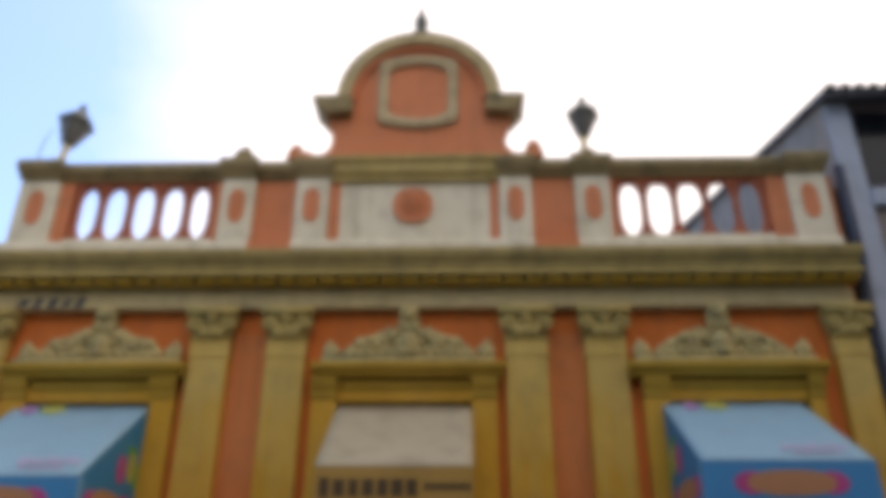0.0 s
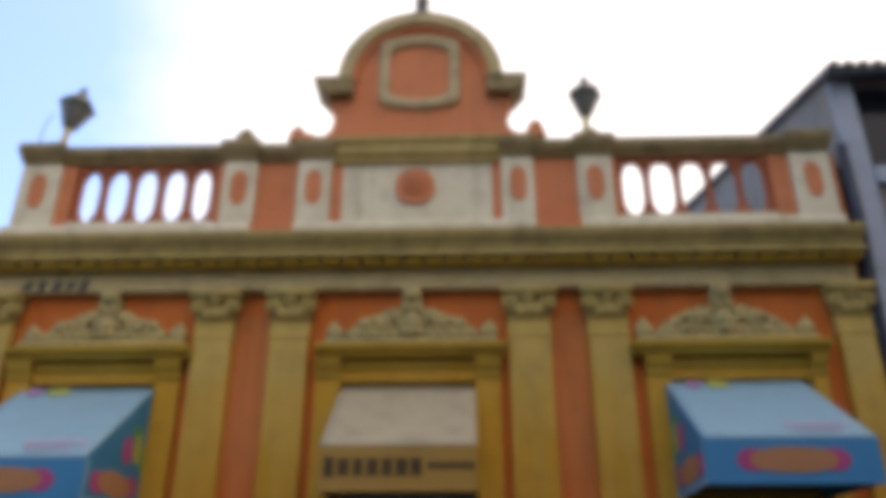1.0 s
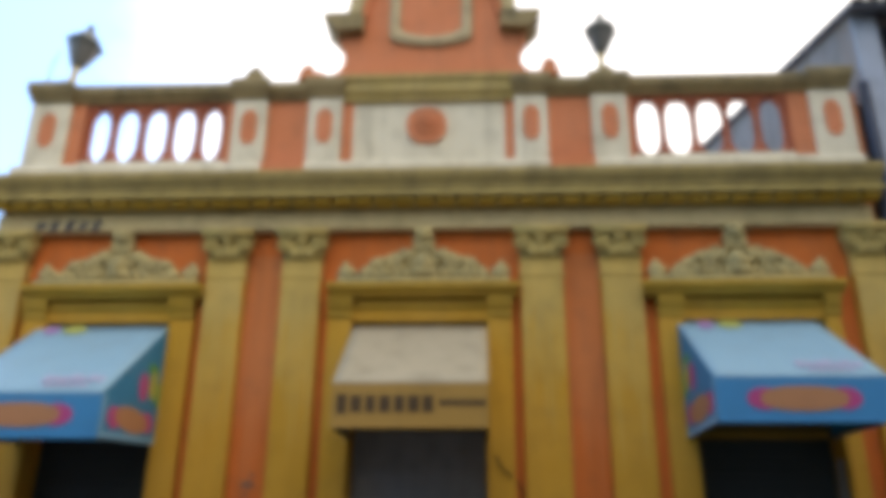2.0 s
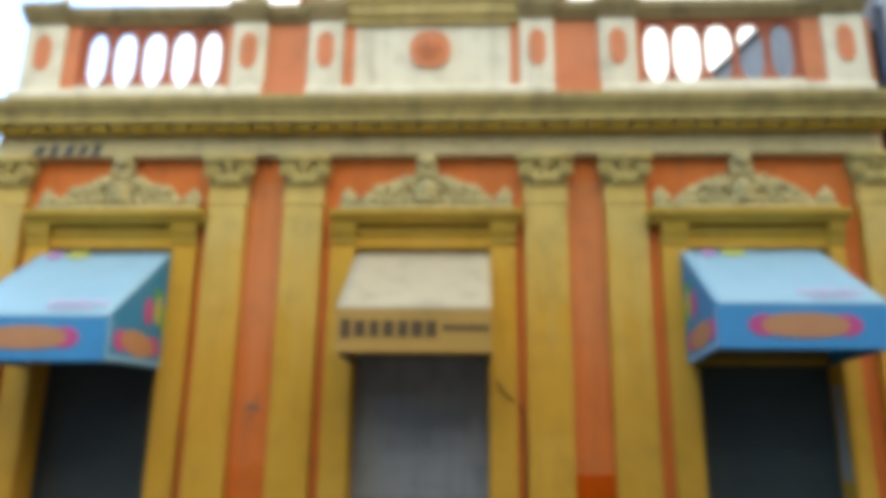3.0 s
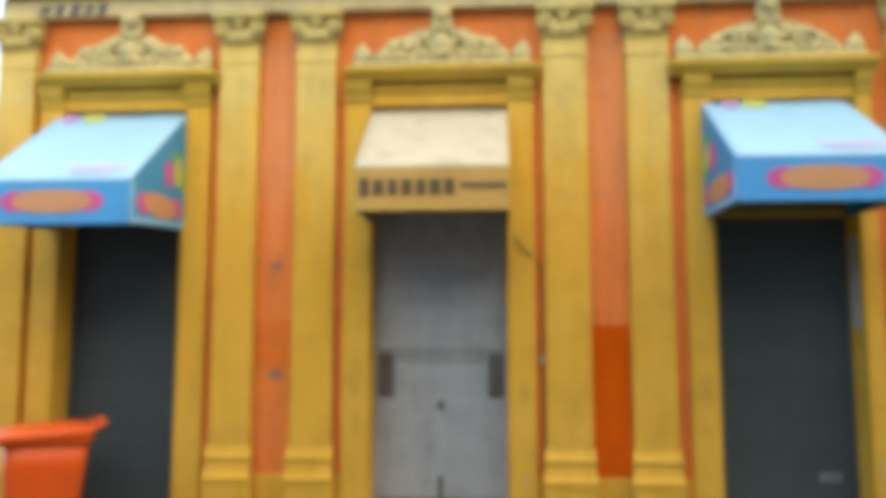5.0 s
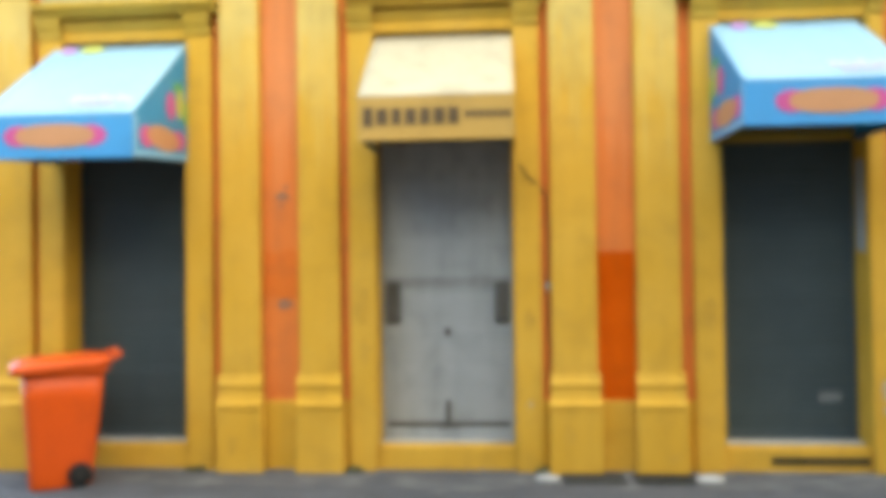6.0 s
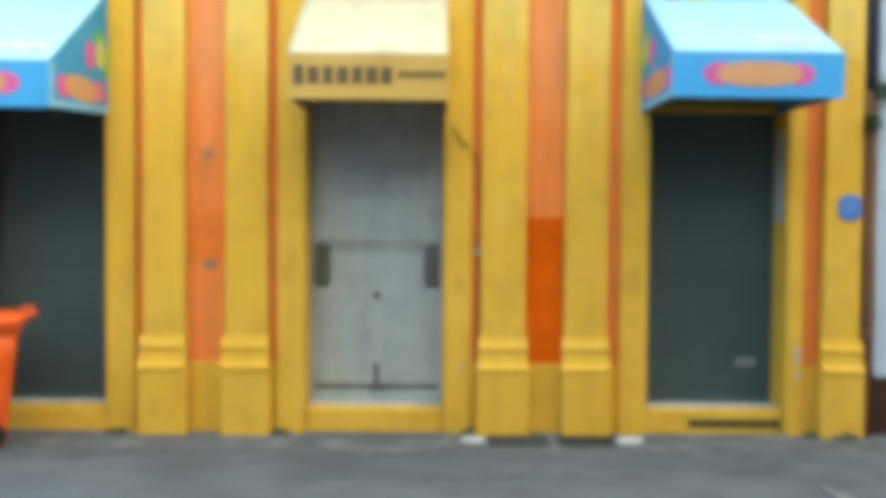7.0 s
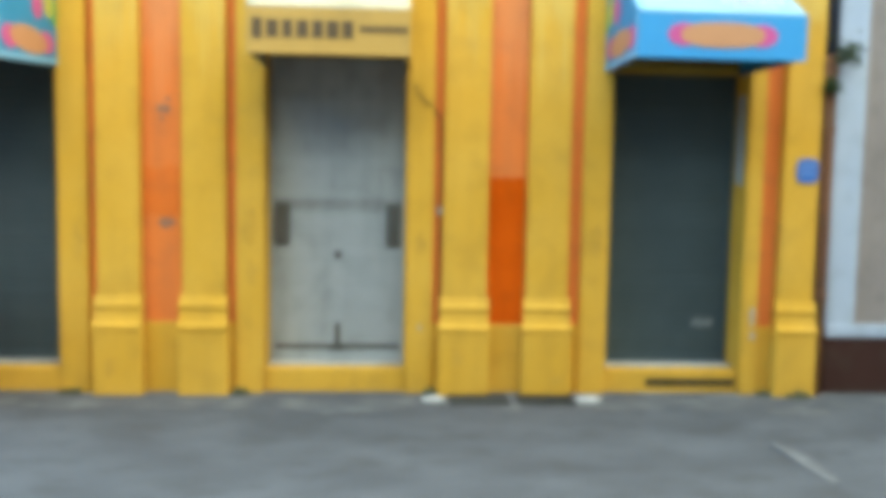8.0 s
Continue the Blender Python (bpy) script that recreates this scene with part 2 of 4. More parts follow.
def slab(bm, x0, x1, y0, y1, z0, z1, bevel=0.0):
    made = bmesh.ops.create_cube(bm, size=1)["verts"]
    for v in made:
        v.co = Vector(((x0 + x1) / 2 + v.co.x * (x1 - x0), (y0 + y1) / 2 + v.co.y * (y1 - y0), (z0 + z1) / 2 + v.co.z * (z1 - z0)))
    if bevel:
        edges = {e for v in made for e in v.link_edges}
        bmesh.ops.bevel(bm, geom=list(edges), offset=bevel, segments=1, affect="EDGES", profile=0.5)
    return bm


def block(x0, x1, y0, y1, z0, z1, bevel=0.0):
    return slab(bmesh.new(), x0, x1, y0, y1, z0, z1, bevel)


def moulding(bm, profile, x0, x1, returns=0.0):
    """A profile of (depth before the wall, height) run along x; its ends may splay out by the depth."""
    rings = []
    for x, sign in ((x0, -1), (x1, 1)):
        rings.append([bm.verts.new((x + sign * returns * d, -d, z)) for d, z in profile])
    n = len(profile)
    for k in range(n):
        bm.faces.new((rings[0][k], rings[1][k], rings[1][(k + 1) % n], rings[0][(k + 1) % n]))
    bm.faces.new(rings[0])
    bm.faces.new(rings[1])
    return bm


def prism(bm, outline, y0, y1):
    """An outline of (x, z) made solid from y0 to y1."""
    front = [bm.verts.new((x, y0, z)) for x, z in outline]
    back = [bm.verts.new((x, y1, z)) for x, z in outline]
    n = len(outline)
    for k in range(n):
        bm.faces.new((front[k], front[(k + 1) % n], back[(k + 1) % n], back[k]))
    bm.faces.new(front)
    bm.faces.new(back)
    return bm


def lathe(bm, profile, cx, cy, steps=16, depth=1.0):
    """A profile of (radius, height) turned about an upright axis."""
    rings = []
    for r, z in profile:
        rings.append([bm.verts.new((cx + r * math.cos(2 * math.pi * k / steps), cy + depth * r * math.sin(2 * math.pi * k / steps), z)) for k in range(steps)])
    for a, b in zip(rings, rings[1:]):
        for k in range(steps):
            bm.faces.new((a[k], a[(k + 1) % steps], b[(k + 1) % steps], b[k]))
    bm.faces.new(rings[0])
    bm.faces.new(rings[-1])
    return bm


def tube(bm, points, radii, steps=8):
    """A round rod along points, with its radius at each."""
    rings = []
    points = [Vector(p) for p in points]
    for k, p in enumerate(points):
        way = (points[min(k + 1, len(points) - 1)] - points[max(k - 1, 0)]).normalized()
        side = way.cross(Vector((0.13, 1, 0.07))).normalized()
        other = way.cross(side)
        r = radii[k] if isinstance(radii, (list, tuple)) else radii
        rings.append([bm.verts.new(p + r * (math.cos(2 * math.pi * j / steps) * side + math.sin(2 * math.pi * j / steps) * other)) for j in range(steps)])
    for a, b in zip(rings, rings[1:]):
        for j in range(steps):
            bm.faces.new((a[j], a[(j + 1) % steps], b[(j + 1) % steps], b[j]))
    bm.faces.new(rings[0])
    bm.faces.new(rings[-1])
    return bm


def lump(bm, x, y, z, rx, ry, rz, lean=0.0, u=10, v=6):
    made = bmesh.ops.create_uvsphere(bm, u_segments=u, v_segments=v, radius=1)["verts"]
    c, s = math.cos(lean), math.sin(lean)
    for w in made:
        px, py, pz = w.co.x * rx, w.co.y * ry, w.co.z * rz
        w.co = Vector((x + c * px + s * pz, y + py, z - s * px + c * pz))
    return bm


def scroll(bm, cx, cz, y, size, turns, start, hand, thick):
    """A volute: a rod that winds inwards in the plane of the wall."""
    n = int(turns * 12)
    pts, rad = [], []
    for k in range(n + 1):
        a = start + hand * 2 * math.pi * turns * k / n
        r = size * (1 - 0.82 * k / n)
        pts.append((cx + r * math.cos(a), y - 0.02 * k / n, cz + r * math.sin(a)))
        rad.append(thick * (1 - 0.4 * k / n))
    tube(bm, pts, rad, 6)


def oval(cx, cz, rx, rz, n=28, power=1.0):
    out = []
    for k in range(n):
        a = 2 * math.pi * k / n
        c, s = math.cos(a), math.sin(a)
        out.append((cx + rx * math.copysign(abs(c) ** power, c), cz + rz * math.copysign(abs(s) ** power, s)))
    return out


G0 = -0.05   # street level beside the house

# ---- ground ----
def ground_z(x, y):
    near = max(0.0, 1 - abs(x) / 16) * max(0.0, 1 - abs(y + 4) / 9)
    return G0 + near * 0.05 * (noise.noise(Vector((x * 0.4, y * 0.6, 3))) - 0.3) * (0.25 if y > -1 else 1)


bm = bmesh.new()
xs = [-900, -200, -60, -25] + [-14 + k for k in range(29)] + [25, 60, 200, 900]
ys = [-900, -200, -60, -25] + [-12 + k * 0.5 for k in range(30)] + [10, 30, 100, 900]
grid = []
for y in ys:
    row = []
    for x in xs:
        row.append(bm.verts.new((x, y, ground_z(x, y))))
    grid.append(row)
for a, b in zip(grid, grid[1:]):
    for k in range(len(xs) - 1):
        bm.faces.new((a[k], a[k + 1], b[k + 1], b[k]))
tagged(part("ground", bm, ASPHALT, smooth=True), "grey worn street paving with pale scuffs and stains", "street", kind="structure")

rnd = random.Random(8)
rim = [(-9 + k * 0.45, -0.55 - 0.45 * noise.noise(Vector((k * 0.61, 2.0, 0))) - rnd.uniform(0, 0.12)) for k in range(45)]
bm = bmesh.new()
upper = [[bm.verts.new((x, y, ground_z(x, y) + 0.0005)), bm.verts.new((x, 0.02, G0 + 0.004))] for x, y in rim]
lower = [[bm.verts.new((x, y, G0 - 0.06)), bm.verts.new((x, 0.02, G0 - 0.06))] for x, y in rim]
for k in range(len(rim) - 1):
    bm.faces.new((upper[k][0], upper[k + 1][0], upper[k + 1][1], upper[k][1]))
    bm.faces.new((upper[k][0], upper[k + 1][0], lower[k + 1][0], lower[k][0]))
tagged(part("pavement", bm, APRON), "pale scuffed concrete strip along the house fronts", "pavement", kind="structure")

# ---- the house: walls ----
LEFT, RIGHT = -4.26, 4.38
DOORS = ((-3.55, -2.36), (-0.615, 0.645), (2.45, 3.72))
SHELVES = ((-3.78, -2.04), (-0.85, 0.94), (2.08, 3.90))
PILASTERS = ((-4.22, -3.84), (-2.04, -1.67), (-1.31, -0.935), (0.965, 1.365), (1.715, 2.095), (4.03, 4.36))
TOPS = (2.90, 2.99, 2.90)
LINTEL = 3.92
house = thing("townhouse", "orange and yellow stucco townhouse with ornate parapet and three shuttered doorways", "building")

edges = [LEFT] + [x for d in DOORS for x in d] + [RIGHT]
for k in range(0, len(edges), 2):
    part("wall_pier", block(edges[k], edges[k + 1], 0, 0.45, G0 - 0.1, 5.30), ORANGE, house, "faded orange painted stucco wall")
for (a, b), top_z in zip(DOORS, TOPS):
    part("wall_over_door", block(a, b, 0, 0.45, top_z, 5.30), ORANGE, house, "faded orange painted stucco wall")
    part("door_reveal", block(a, a + 0.012, -0.083, 0.44, 0.166, top_z - 0.013), YELLOW, house)
    part("door_reveal", block(b - 0.012, b, -0.083, 0.44, 0.166, top_z - 0.013), YELLOW, house)
    part("transom_panel", block(a, b, -0.02, -0.0005, top_z, LINTEL, 0.003), AWNING_SHADE, house, "ochre panel over the doorway, darkened with painted awning shade")
    part("door_soffit", block(a + 0.0125, b - 0.0125, -0.02, 0.44, top_z - 0.012, top_z - 0.0005), OCHRE, house)
part("side_wall", block(LEFT, LEFT + 0.3, 0.45, 9, G0 - 0.1, 5.30), ORANGE, house)
part("side_wall", block(RIGHT - 0.3, RIGHT, 0.45, 9, G0 - 0.1, 5.30), ORANGE, house)
part("rear_wall", block(LEFT + 0.3, RIGHT - 0.3, 8.7, 9, G0 - 0.1, 5.30), ORANGE, house)
part("roof", block(LEFT + 0.3, RIGHT - 0.3, 0.45, 8.7, 5.0, 5.2), CEMENT, house, "flat grey roof behind the parapet")

# yellow dado below the orange fields, and the thresholds
for k in range(0, len(edges), 2):
    part("dado", block(edges[k] + 0.002, edges[k + 1] - 0.002, -0.035, -0.001, G0 - 0.1, 0.575, 0.006), YELLOW, house)
for a, b in DOORS:
    part("threshold", block(a, b, -0.02, 0.44, G0 - 0.1, 0.165, 0.012), YELLOW, house, "worn yellow doorstep")
    part("sill_plate", block(a + 0.013, b - 0.013, 0.08, 0.40, 0.165, 0.182, 0.003), CEMENT, house)

# the repainted and chipped places on the orange fields
bm = bmesh.new()
top = [(1.372 + k * 0.0423, 1.90 + 0.006 * math.sin(k * 2.1)) for k in range(9)]
prism(bm, [(1.372, 0.575), *top, (1.7105, 0.575)], -0.004, -0.0005)
part("repainted_patch", bm, FRESH, house, "freshly repainted deep orange patch")
for cx, cz, r in ((-1.485, 2.445, 0.05), (-1.47, 1.455, 0.06), (-1.45, 2.53, 0.022), (-1.50, 2.36, 0.02)):
    bm = bmesh.new()
    rim = [(cx + r * (1.2 + 0.45 * noise.noise(Vector((a * 2.0, cz, 0)))) * math.cos(a), cz + r * (0.8 + 0.4 * noise.noise(Vector((a * 2.0, cz, 5)))) * math.sin(a)) for a in [2 * math.pi * k / 14 for k in range(14)]]
    prism(bm, rim, -0.006, -0.0005)
    part("chip", bm, BARE, house, "chipped grey bare render")


bm = bmesh.new()
prism(bm, [(-1.665, 1.50), (-1.60, 1.53), (-1.45, 1.50), (-1.315, 1.52), (-1.315, 1.93), (-1.42, 1.96), (-1.55, 1.92), (-1.665, 1.95)], -0.0035, -0.0005)
part("repainted_patch", bm, REPAINT, house, "repainted brighter orange patch")


# ---- pilasters ----
def pilaster(x0, x1):
    mid, half = (x0 + x1) / 2, (x1 - x0) / 2
    shaft = part("pilaster", block(x0, x1, -0.11, -0.0005, 0.57, 4.34, 0.008), YELLOW, house, "yellow painted pilaster shaft")
    part("pedestal", block(x0 - 0.03, x1 + 0.03, -0.17, -0.036, G0 - 0.1, 0.515, 0.012), YELLOW, shaft)
    bm = bmesh.new()
    moulding(bm, [(0, 0.515), (0.172, 0.515), (0.178, 0.53), (0.178, 0.555), (0.168, 0.575), (0.148, 0.60), (0.134, 0.685), (0.141, 0.70), (0.146, 0.725), (0.141, 0.75), (0.124, 0.78), (0.113, 0.83), (0, 0.83)], x0 - 0.004, x1 + 0.004, 0.13)
    part("base_moulding", bm, YELLOW, shaft)
    bm = bmesh.new()
    slab(bm, x0 - 0.012, x1 + 0.012, -0.125, 0, 4.335, 4.365, 0.006)
    slab(bm, x0, x1, -0.115, 0, 4.365, 4.52)
    slab(bm, x0 - 0.01, x1 + 0.01, -0.128, 0, 4.50, 4.525, 0.006)
    part("necking", bm, FADED_GLARE, shaft, "faded pale yellow necking")
    bm = bmesh.new()
    prism(bm, [(x0 + 0.01, 4.52), (x1 - 0.01, 4.52), (x1 + 0.05, 4.74), (x0 - 0.05, 4.74)], -0.13, 0)
    moulding(bm, [(0, 4.74), (0.19, 4.74), (0.205, 4.765), (0.205, 4.80), (0.18, 4.83), (0, 4.83)], x0 - 0.045, x1 + 0.045, 0.1)
    for side in (-1, 1):
        scroll(bm, mid + side * (half - 0.01), 4.665, -0.15, 0.078, 1.6, math.pi / 2, side, 0.026)
        lump(bm, mid + side * (half - 0.01), -0.16, 4.665, 0.03, 0.03, 0.03)
        lump(bm, mid + side * half * 0.45, -0.14, 4.585, 0.055, 0.035, 0.07, side * 0.4)
    lump(bm, mid, -0.155, 4.72, 0.05, 0.04, 0.045)
    lump(bm, mid, -0.14, 4.60, 0.05, 0.035, 0.08)
    for a in range(6):
        lump(bm, mid + 0.045 * math.cos(a * math.pi / 3), -0.17, 4.71 + 0.04 * math.sin(a * math.pi / 3), 0.022, 0.018, 0.022, 0, 6, 4)
    part("capital", bm, STUCCO, shaft, "weathered scrolled stucco capital", True)


for x0, x1 in PILASTERS:
    pilaster(x0, x1)


# paler tongues below the capitals and the frieze: sky glare put into the colour
def glare_tongues(x0, x1, z_top, z_mid, reach, y, mat, seed, label):
    rnd = random.Random(seed)
    n = 7
    step = (x1 - x0) / n
    rim = [(x0, z_top), (x1, z_top)]
    for k in reversed(range(n)):
        deep = z_mid - rnd.uniform(0.1, 1.0) * reach
        high = z_mid + rnd.uniform(-0.1, 0.2) * reach
        a = x0 + k * step
        rim += [(a + step, high), (a + step * 0.72, (high + deep) / 2), (a + step * 0.55, deep), (a + step * 0.3, (high + 2 * deep) / 3)]
    rim.append((x0, z_mid))
    part("bleached_paint", prism(bmesh.new(), rim, y - 0.0035, y - 0.0004), mat, house, label)


for k, (x0, x1) in enumerate(PILASTERS):
    glare_tongues(x0 + 0.009, x1 - 0.009, 4.332, 3.45, 1.0, -0.11, GLARE_YELLOW, 40 + k, "pale yellow tongues of painted sky glare")
    glare_tongues(x0 + 0.009, x1 - 0.009, 4.332, 4.0, 0.5, -0.1133, FADED_GLARE, 50 + k, "pale yellow tongues of painted sky glare")
for k, (x0, x1) in enumerate(((-1.668, -1.312), (1.367, 1.713))):
    glare_tongues(x0, x1, 4.60, 3.2, 1.2, 0.0, GLARE_ORANGE, 60 + k, "pinkish orange tongues of painted sky glare")


# ---- door surrounds ----
def surround(door, shelf, variant):
    a, b = door
    s0, s1 = shelf
    mid = (s0 + s1) / 2
    jambs = ((max(s0 - 0.0, a - 0.235), a), (b, min(s1 - 0.04, b + 0.235)))
    for x0, x1 in jambs:
        jamb = part("door_jamb", block(x0, x1, -0.085, -0.0005, G0 - 0.1, 3.94, 0.008), YELLOW, house)
        part("impost", moulding(bmesh.new(), [(0, 3.94), (0.09, 3.94), (0.105, 3.96), (0.105, 4.00), (0.135, 4.05), (0.15, 4.10), (0.15, 4.135), (0, 4.135)], x0 + 0.01, x1 - 0.01, 0.1), OCHRE, jamb)
    lintel = part("lintel", block(jambs[0][1] - 0.03, jambs[1][0] + 0.03, -0.055, -0.0005, LINTEL, 4.10, 0.004), YELLOW, house)
    part("lintel_moulding", moulding(bmesh.new(), [(0.056, 4.02), (0.075, 4.035), (0.095, 4.07), (0.10, 4.10), (0.056, 4.10)], jambs[0][1] + 0.02, jambs[1][0] - 0.02), OCHRE, lintel)
    shelf_ob = part("overdoor_shelf", moulding(bmesh.new(), [(0, 4.137), (0.16, 4.137), (0.17, 4.16), (0.21, 4.19), (0.225, 4.215), (0.225, 4.245), (0.20, 4.262), (0, 4.29)], s0 + 0.03, s1 - 0.03, 0.15), OCHRE, house, "ochre moulded shelf over the doorway")
    # relief of scrolls, leaves and a crowned cartouche
    bm = bmesh.new()
    half = (s1 - s0) / 2
    moulding(bm, [(0, 4.262), (0.19, 4.262), (0.185, 4.30), (0.15, 4.325), (0, 4.335)], s0 + 0.09, s1 - 0.09, 0.05)
    hill = [(-0.66, 0.0), (-0.6, 0.04), (-0.53, 0.07), (-0.48, 0.16), (-0.40, 0.22), (-0.30, 0.245), (-0.20, 0.225), (-0.12, 0.255), (0.12, 0.255), (0.20, 0.225), (0.30, 0.245), (0.40, 0.22), (0.48, 0.16), (0.53, 0.07), (0.6, 0.04), (0.66, 0.0)]
    prism(bm, [(mid + x * half / 0.9, 4.31 + z * 1.06) for x, z in hill], -0.085, 0)
    for side in (-1, 1):
        # end volutes standing on the shelf
        ex = mid + side * (half - 0.17)
        scroll(bm, ex, 4.385, -0.09, 0.075, 1.5, math.pi / 2, -side, 0.034)
        lump(bm, ex, -0.08, 4.385, 0.085, 0.07, 0.085)
        lump(bm, ex + side * 0.02, -0.09, 4.465, 0.035, 0.04, 0.045)
        # large scrolls and leaves either side of the centre
        k = half / 0.9
        scroll(bm, mid + side * 0.34 * k, 4.455, -0.115, 0.125, 1.6, math.pi / 2 + side * 0.4, side, 0.032)
        scroll(bm, mid + side * 0.53 * k, 4.385, -0.09, 0.062, 1.4, math.pi / 2, -side, 0.024)
        for n in range(7):
            f = n / 6
            px = mid + side * (0.10 + 0.44 * f) * k
            pz = 4.575 - 0.045 * math.sin(f * 3.0) + 0.02 * math.sin(f * 9 + variant) - 0.17 * f ** 4
            lump(bm, px, -0.09, pz - 0.01, 0.05 + 0.032 * (n % 2), 0.06, 0.04 + 0.022 * (n % 2), side * (0.6 + 0.5 * math.sin(n * 2.4 + variant)))
        for n in range(6):
            f = n / 5
            lump(bm, mid + side * (0.08 + 0.5 * f) * k, -0.11 - 0.02 * math.sin(n * 1.7 + variant), 4.375 - 0.02 * f, 0.066, 0.06, 0.045, side * (0.9 - 1.3 * f))
        tube(bm, [(mid + side * (0.06 + 0.1 * t) * k, -0.11, 4.36 + 0.26 * math.sin(t * 1.25)) for t in [j / 6 * 2.2 for j in range(7)]], 0.022, 6)
    # cartouche and crowning bracket under the frieze
    lump(bm, mid, -0.10, 4.465, 0.10, 0.085, 0.125, 0, 16, 10)
    lump(bm, mid, -0.17, 4.47, 0.06, 0.04, 0.08, 0, 12, 8)
    for a in range(10):
        lump(bm, mid + 0.125 * math.cos(a * math.pi / 5), -0.11, 4.475 + 0.145 * math.sin(a * math.pi / 5), 0.03, 0.03, 0.03, 0, 6, 4)
    lump(bm, mid, -0.12, 4.37, 0.10, 0.09, 0.05, 0, 12, 6)
    prism(bm, [(mid - 0.07, 4.60), (mid + 0.07, 4.60), (mid + 0.10, 4.72), (mid + 0.075, 4.84), (mid - 0.075, 4.84), (mid - 0.10, 4.72)], -0.14, 0)
    for side in (-1, 1):
        scroll(bm, mid + side * 0.075, 4.64, -0.13, 0.045, 1.3, math.pi / 2, side, 0.022)
        lump(bm, mid + side * 0.05, -0.15, 4.775, 0.04, 0.04, 0.065)
    lump(bm, mid, -0.165, 4.76, 0.042, 0.045, 0.08)
    part("overdoor_relief", bm, RELIEF, shelf_ob, "weathered stucco scrolls and leaves round a cartouche", True)


for k, (door, shelf) in enumerate(zip(DOORS, SHELVES)):
    surround(door, shelf, k * 1.3)

# soiled and chipped places on the jambs and pedestals
def blotch_on_wall(name, cx, cz, rx, rz, y, mat, seed, label):
    """An uneven thin patch on a wall face at depth y."""
    rim = []
    for k in range(22):
        a = 2 * math.pi * k / 22
        wob = 0.85 + 0.6 * noise.noise(Vector((math.cos(a) * 1.6, math.sin(a) * 1.6, seed)))
        rim.append((cx + rx * wob * math.cos(a), cz + rz * wob * math.sin(a)))
    part(name, prism(bmesh.new(), rim, y - 0.004, y - 0.0004), mat, house, label)


for cx, cz, rx, rz, seed in ((-0.735, 1.42, 0.075, 0.20, 1.0), (-0.715, 1.02, 0.05, 0.12, 2.0), (2.345, 1.36, 0.06, 0.15, 3.0), (0.76, 1.30, 0.05, 0.14, 4.0), (-2.20, 1.25, 0.05, 0.17, 5.0)):
    blotch_on_wall("soiled_patch", cx, cz, rx, rz, -0.085, SOILED, seed, "grimy hand-soiled paint")
for cx, cz, rx, rz, y, seed in ((3.812, 0.68, 0.038, 0.085, -0.085, 6.0), (3.82, 0.50, 0.028, 0.05, -0.085, 7.0), (0.77, 0.55, 0.02, 0.03, -0.085, 8.0)):
    blotch_on_wall("paint_chip", cx, cz, rx, rz, y, PLASTER, seed, "pale chipped plaster")
for cx, cz, rx, rz, seed in ((1.10, 0.28, 0.045, 0.10, 9.0), (-1.92, 0.20, 0.05, 0.08, 10.0), (2.00, 0.10, 0.06, 0.05, 11.0)):
    blotch_on_wall("soiled_patch", cx, cz, rx, rz, -0.17, SOILED, seed, "grimy soiled paint")

# ---- cornice ----
C0, C1 = -4.30, 4.385
frieze = part("frieze", block(C0 + 0.08, C1 - 0.08, -0.125, -0.0005, 4.832, 5.03, 0.006), FRIEZE, house, "stained beige frieze band")
cornice = part("cornice", moulding(bmesh.new(), [(0, 5.032), (0.15, 5.032), (0.225, 5.05), (0.235, 5.112), (0.29, 5.112), (0.295, 5.095), (0.315, 5.095), (0.315, 5.165), (0.335, 5.18), (0.335, 5.205), (0.375, 5.25), (0.40, 5.30), (0.40, 5.345), (0, 5.40)], C0 + 0.2, C1 - 0.2, 0.45), CORONA, house, "grimy moulded cornice")
part("cornice_lip", block(C0 + 0.02, C1 - 0.02, -0.327, -0.30, 5.098, 5.155, 0.008), STUCCO, cornice)
first = None
x = C0 + 0.16
while x < C1 - 0.12:
    if first is None:
        first = part("dentil", block(-0.085, 0.085, -0.275, -0.15, 5.036, 5.1115, 0.014), OCHRE, cornice)
        first.location = (x, 0, 0)
    else:
        share(first, cornice, (x, 0, 0))
    x += 0.2
# scrawl on the frieze, kept as plain marks
for k, (x, w, h) in enumerate(((-3.76, 0.07, 0.045), (-3.62, 0.06, 0.06), (-3.47, 0.065, 0.06), (-3.33, 0.06, 0.05), (-3.20, 0.06, 0.065))):
    bm = bmesh.new()
    prism(bm, [(x - w, 4.895 - h), (x + w * 0.4, 4.895 - h), (x + w, 4.895 + h), (x - w * 0.4, 4.895 + h)], -0.128, -0.1245)
    part("painted_mark", bm, SMUDGE, frieze, "dark scrawled paint mark")

# ---- parapet ----
parapet = part("parapet_base", moulding(bmesh.new(), [(-0.30, 5.36), (0.10, 5.36), (0.10, 5.56), (0.075, 5.60), (-0.30, 5.60)], LEFT + 0.02, RIGHT - 0.02), CREAM, house, "stained cream parapet base")
POSTS = ((-4.17, -3.74), (-1.98, -1.63), (-1.19, -0.84), (0.95, 1.29), (1.74, 2.10), (3.94, 4.34))
PT = 6.35


def lozenge(cx, cz, w, h):
    return [(cx - w, cz - h * 0.6), (cx - w * 0.45, cz - h), (cx + w * 0.45, cz - h), (cx + w, cz - h * 0.6), (cx + w, cz + h * 0.6), (cx + w * 0.45, cz + h), (cx - w * 0.45, cz + h), (cx - w, cz + h * 0.6)]


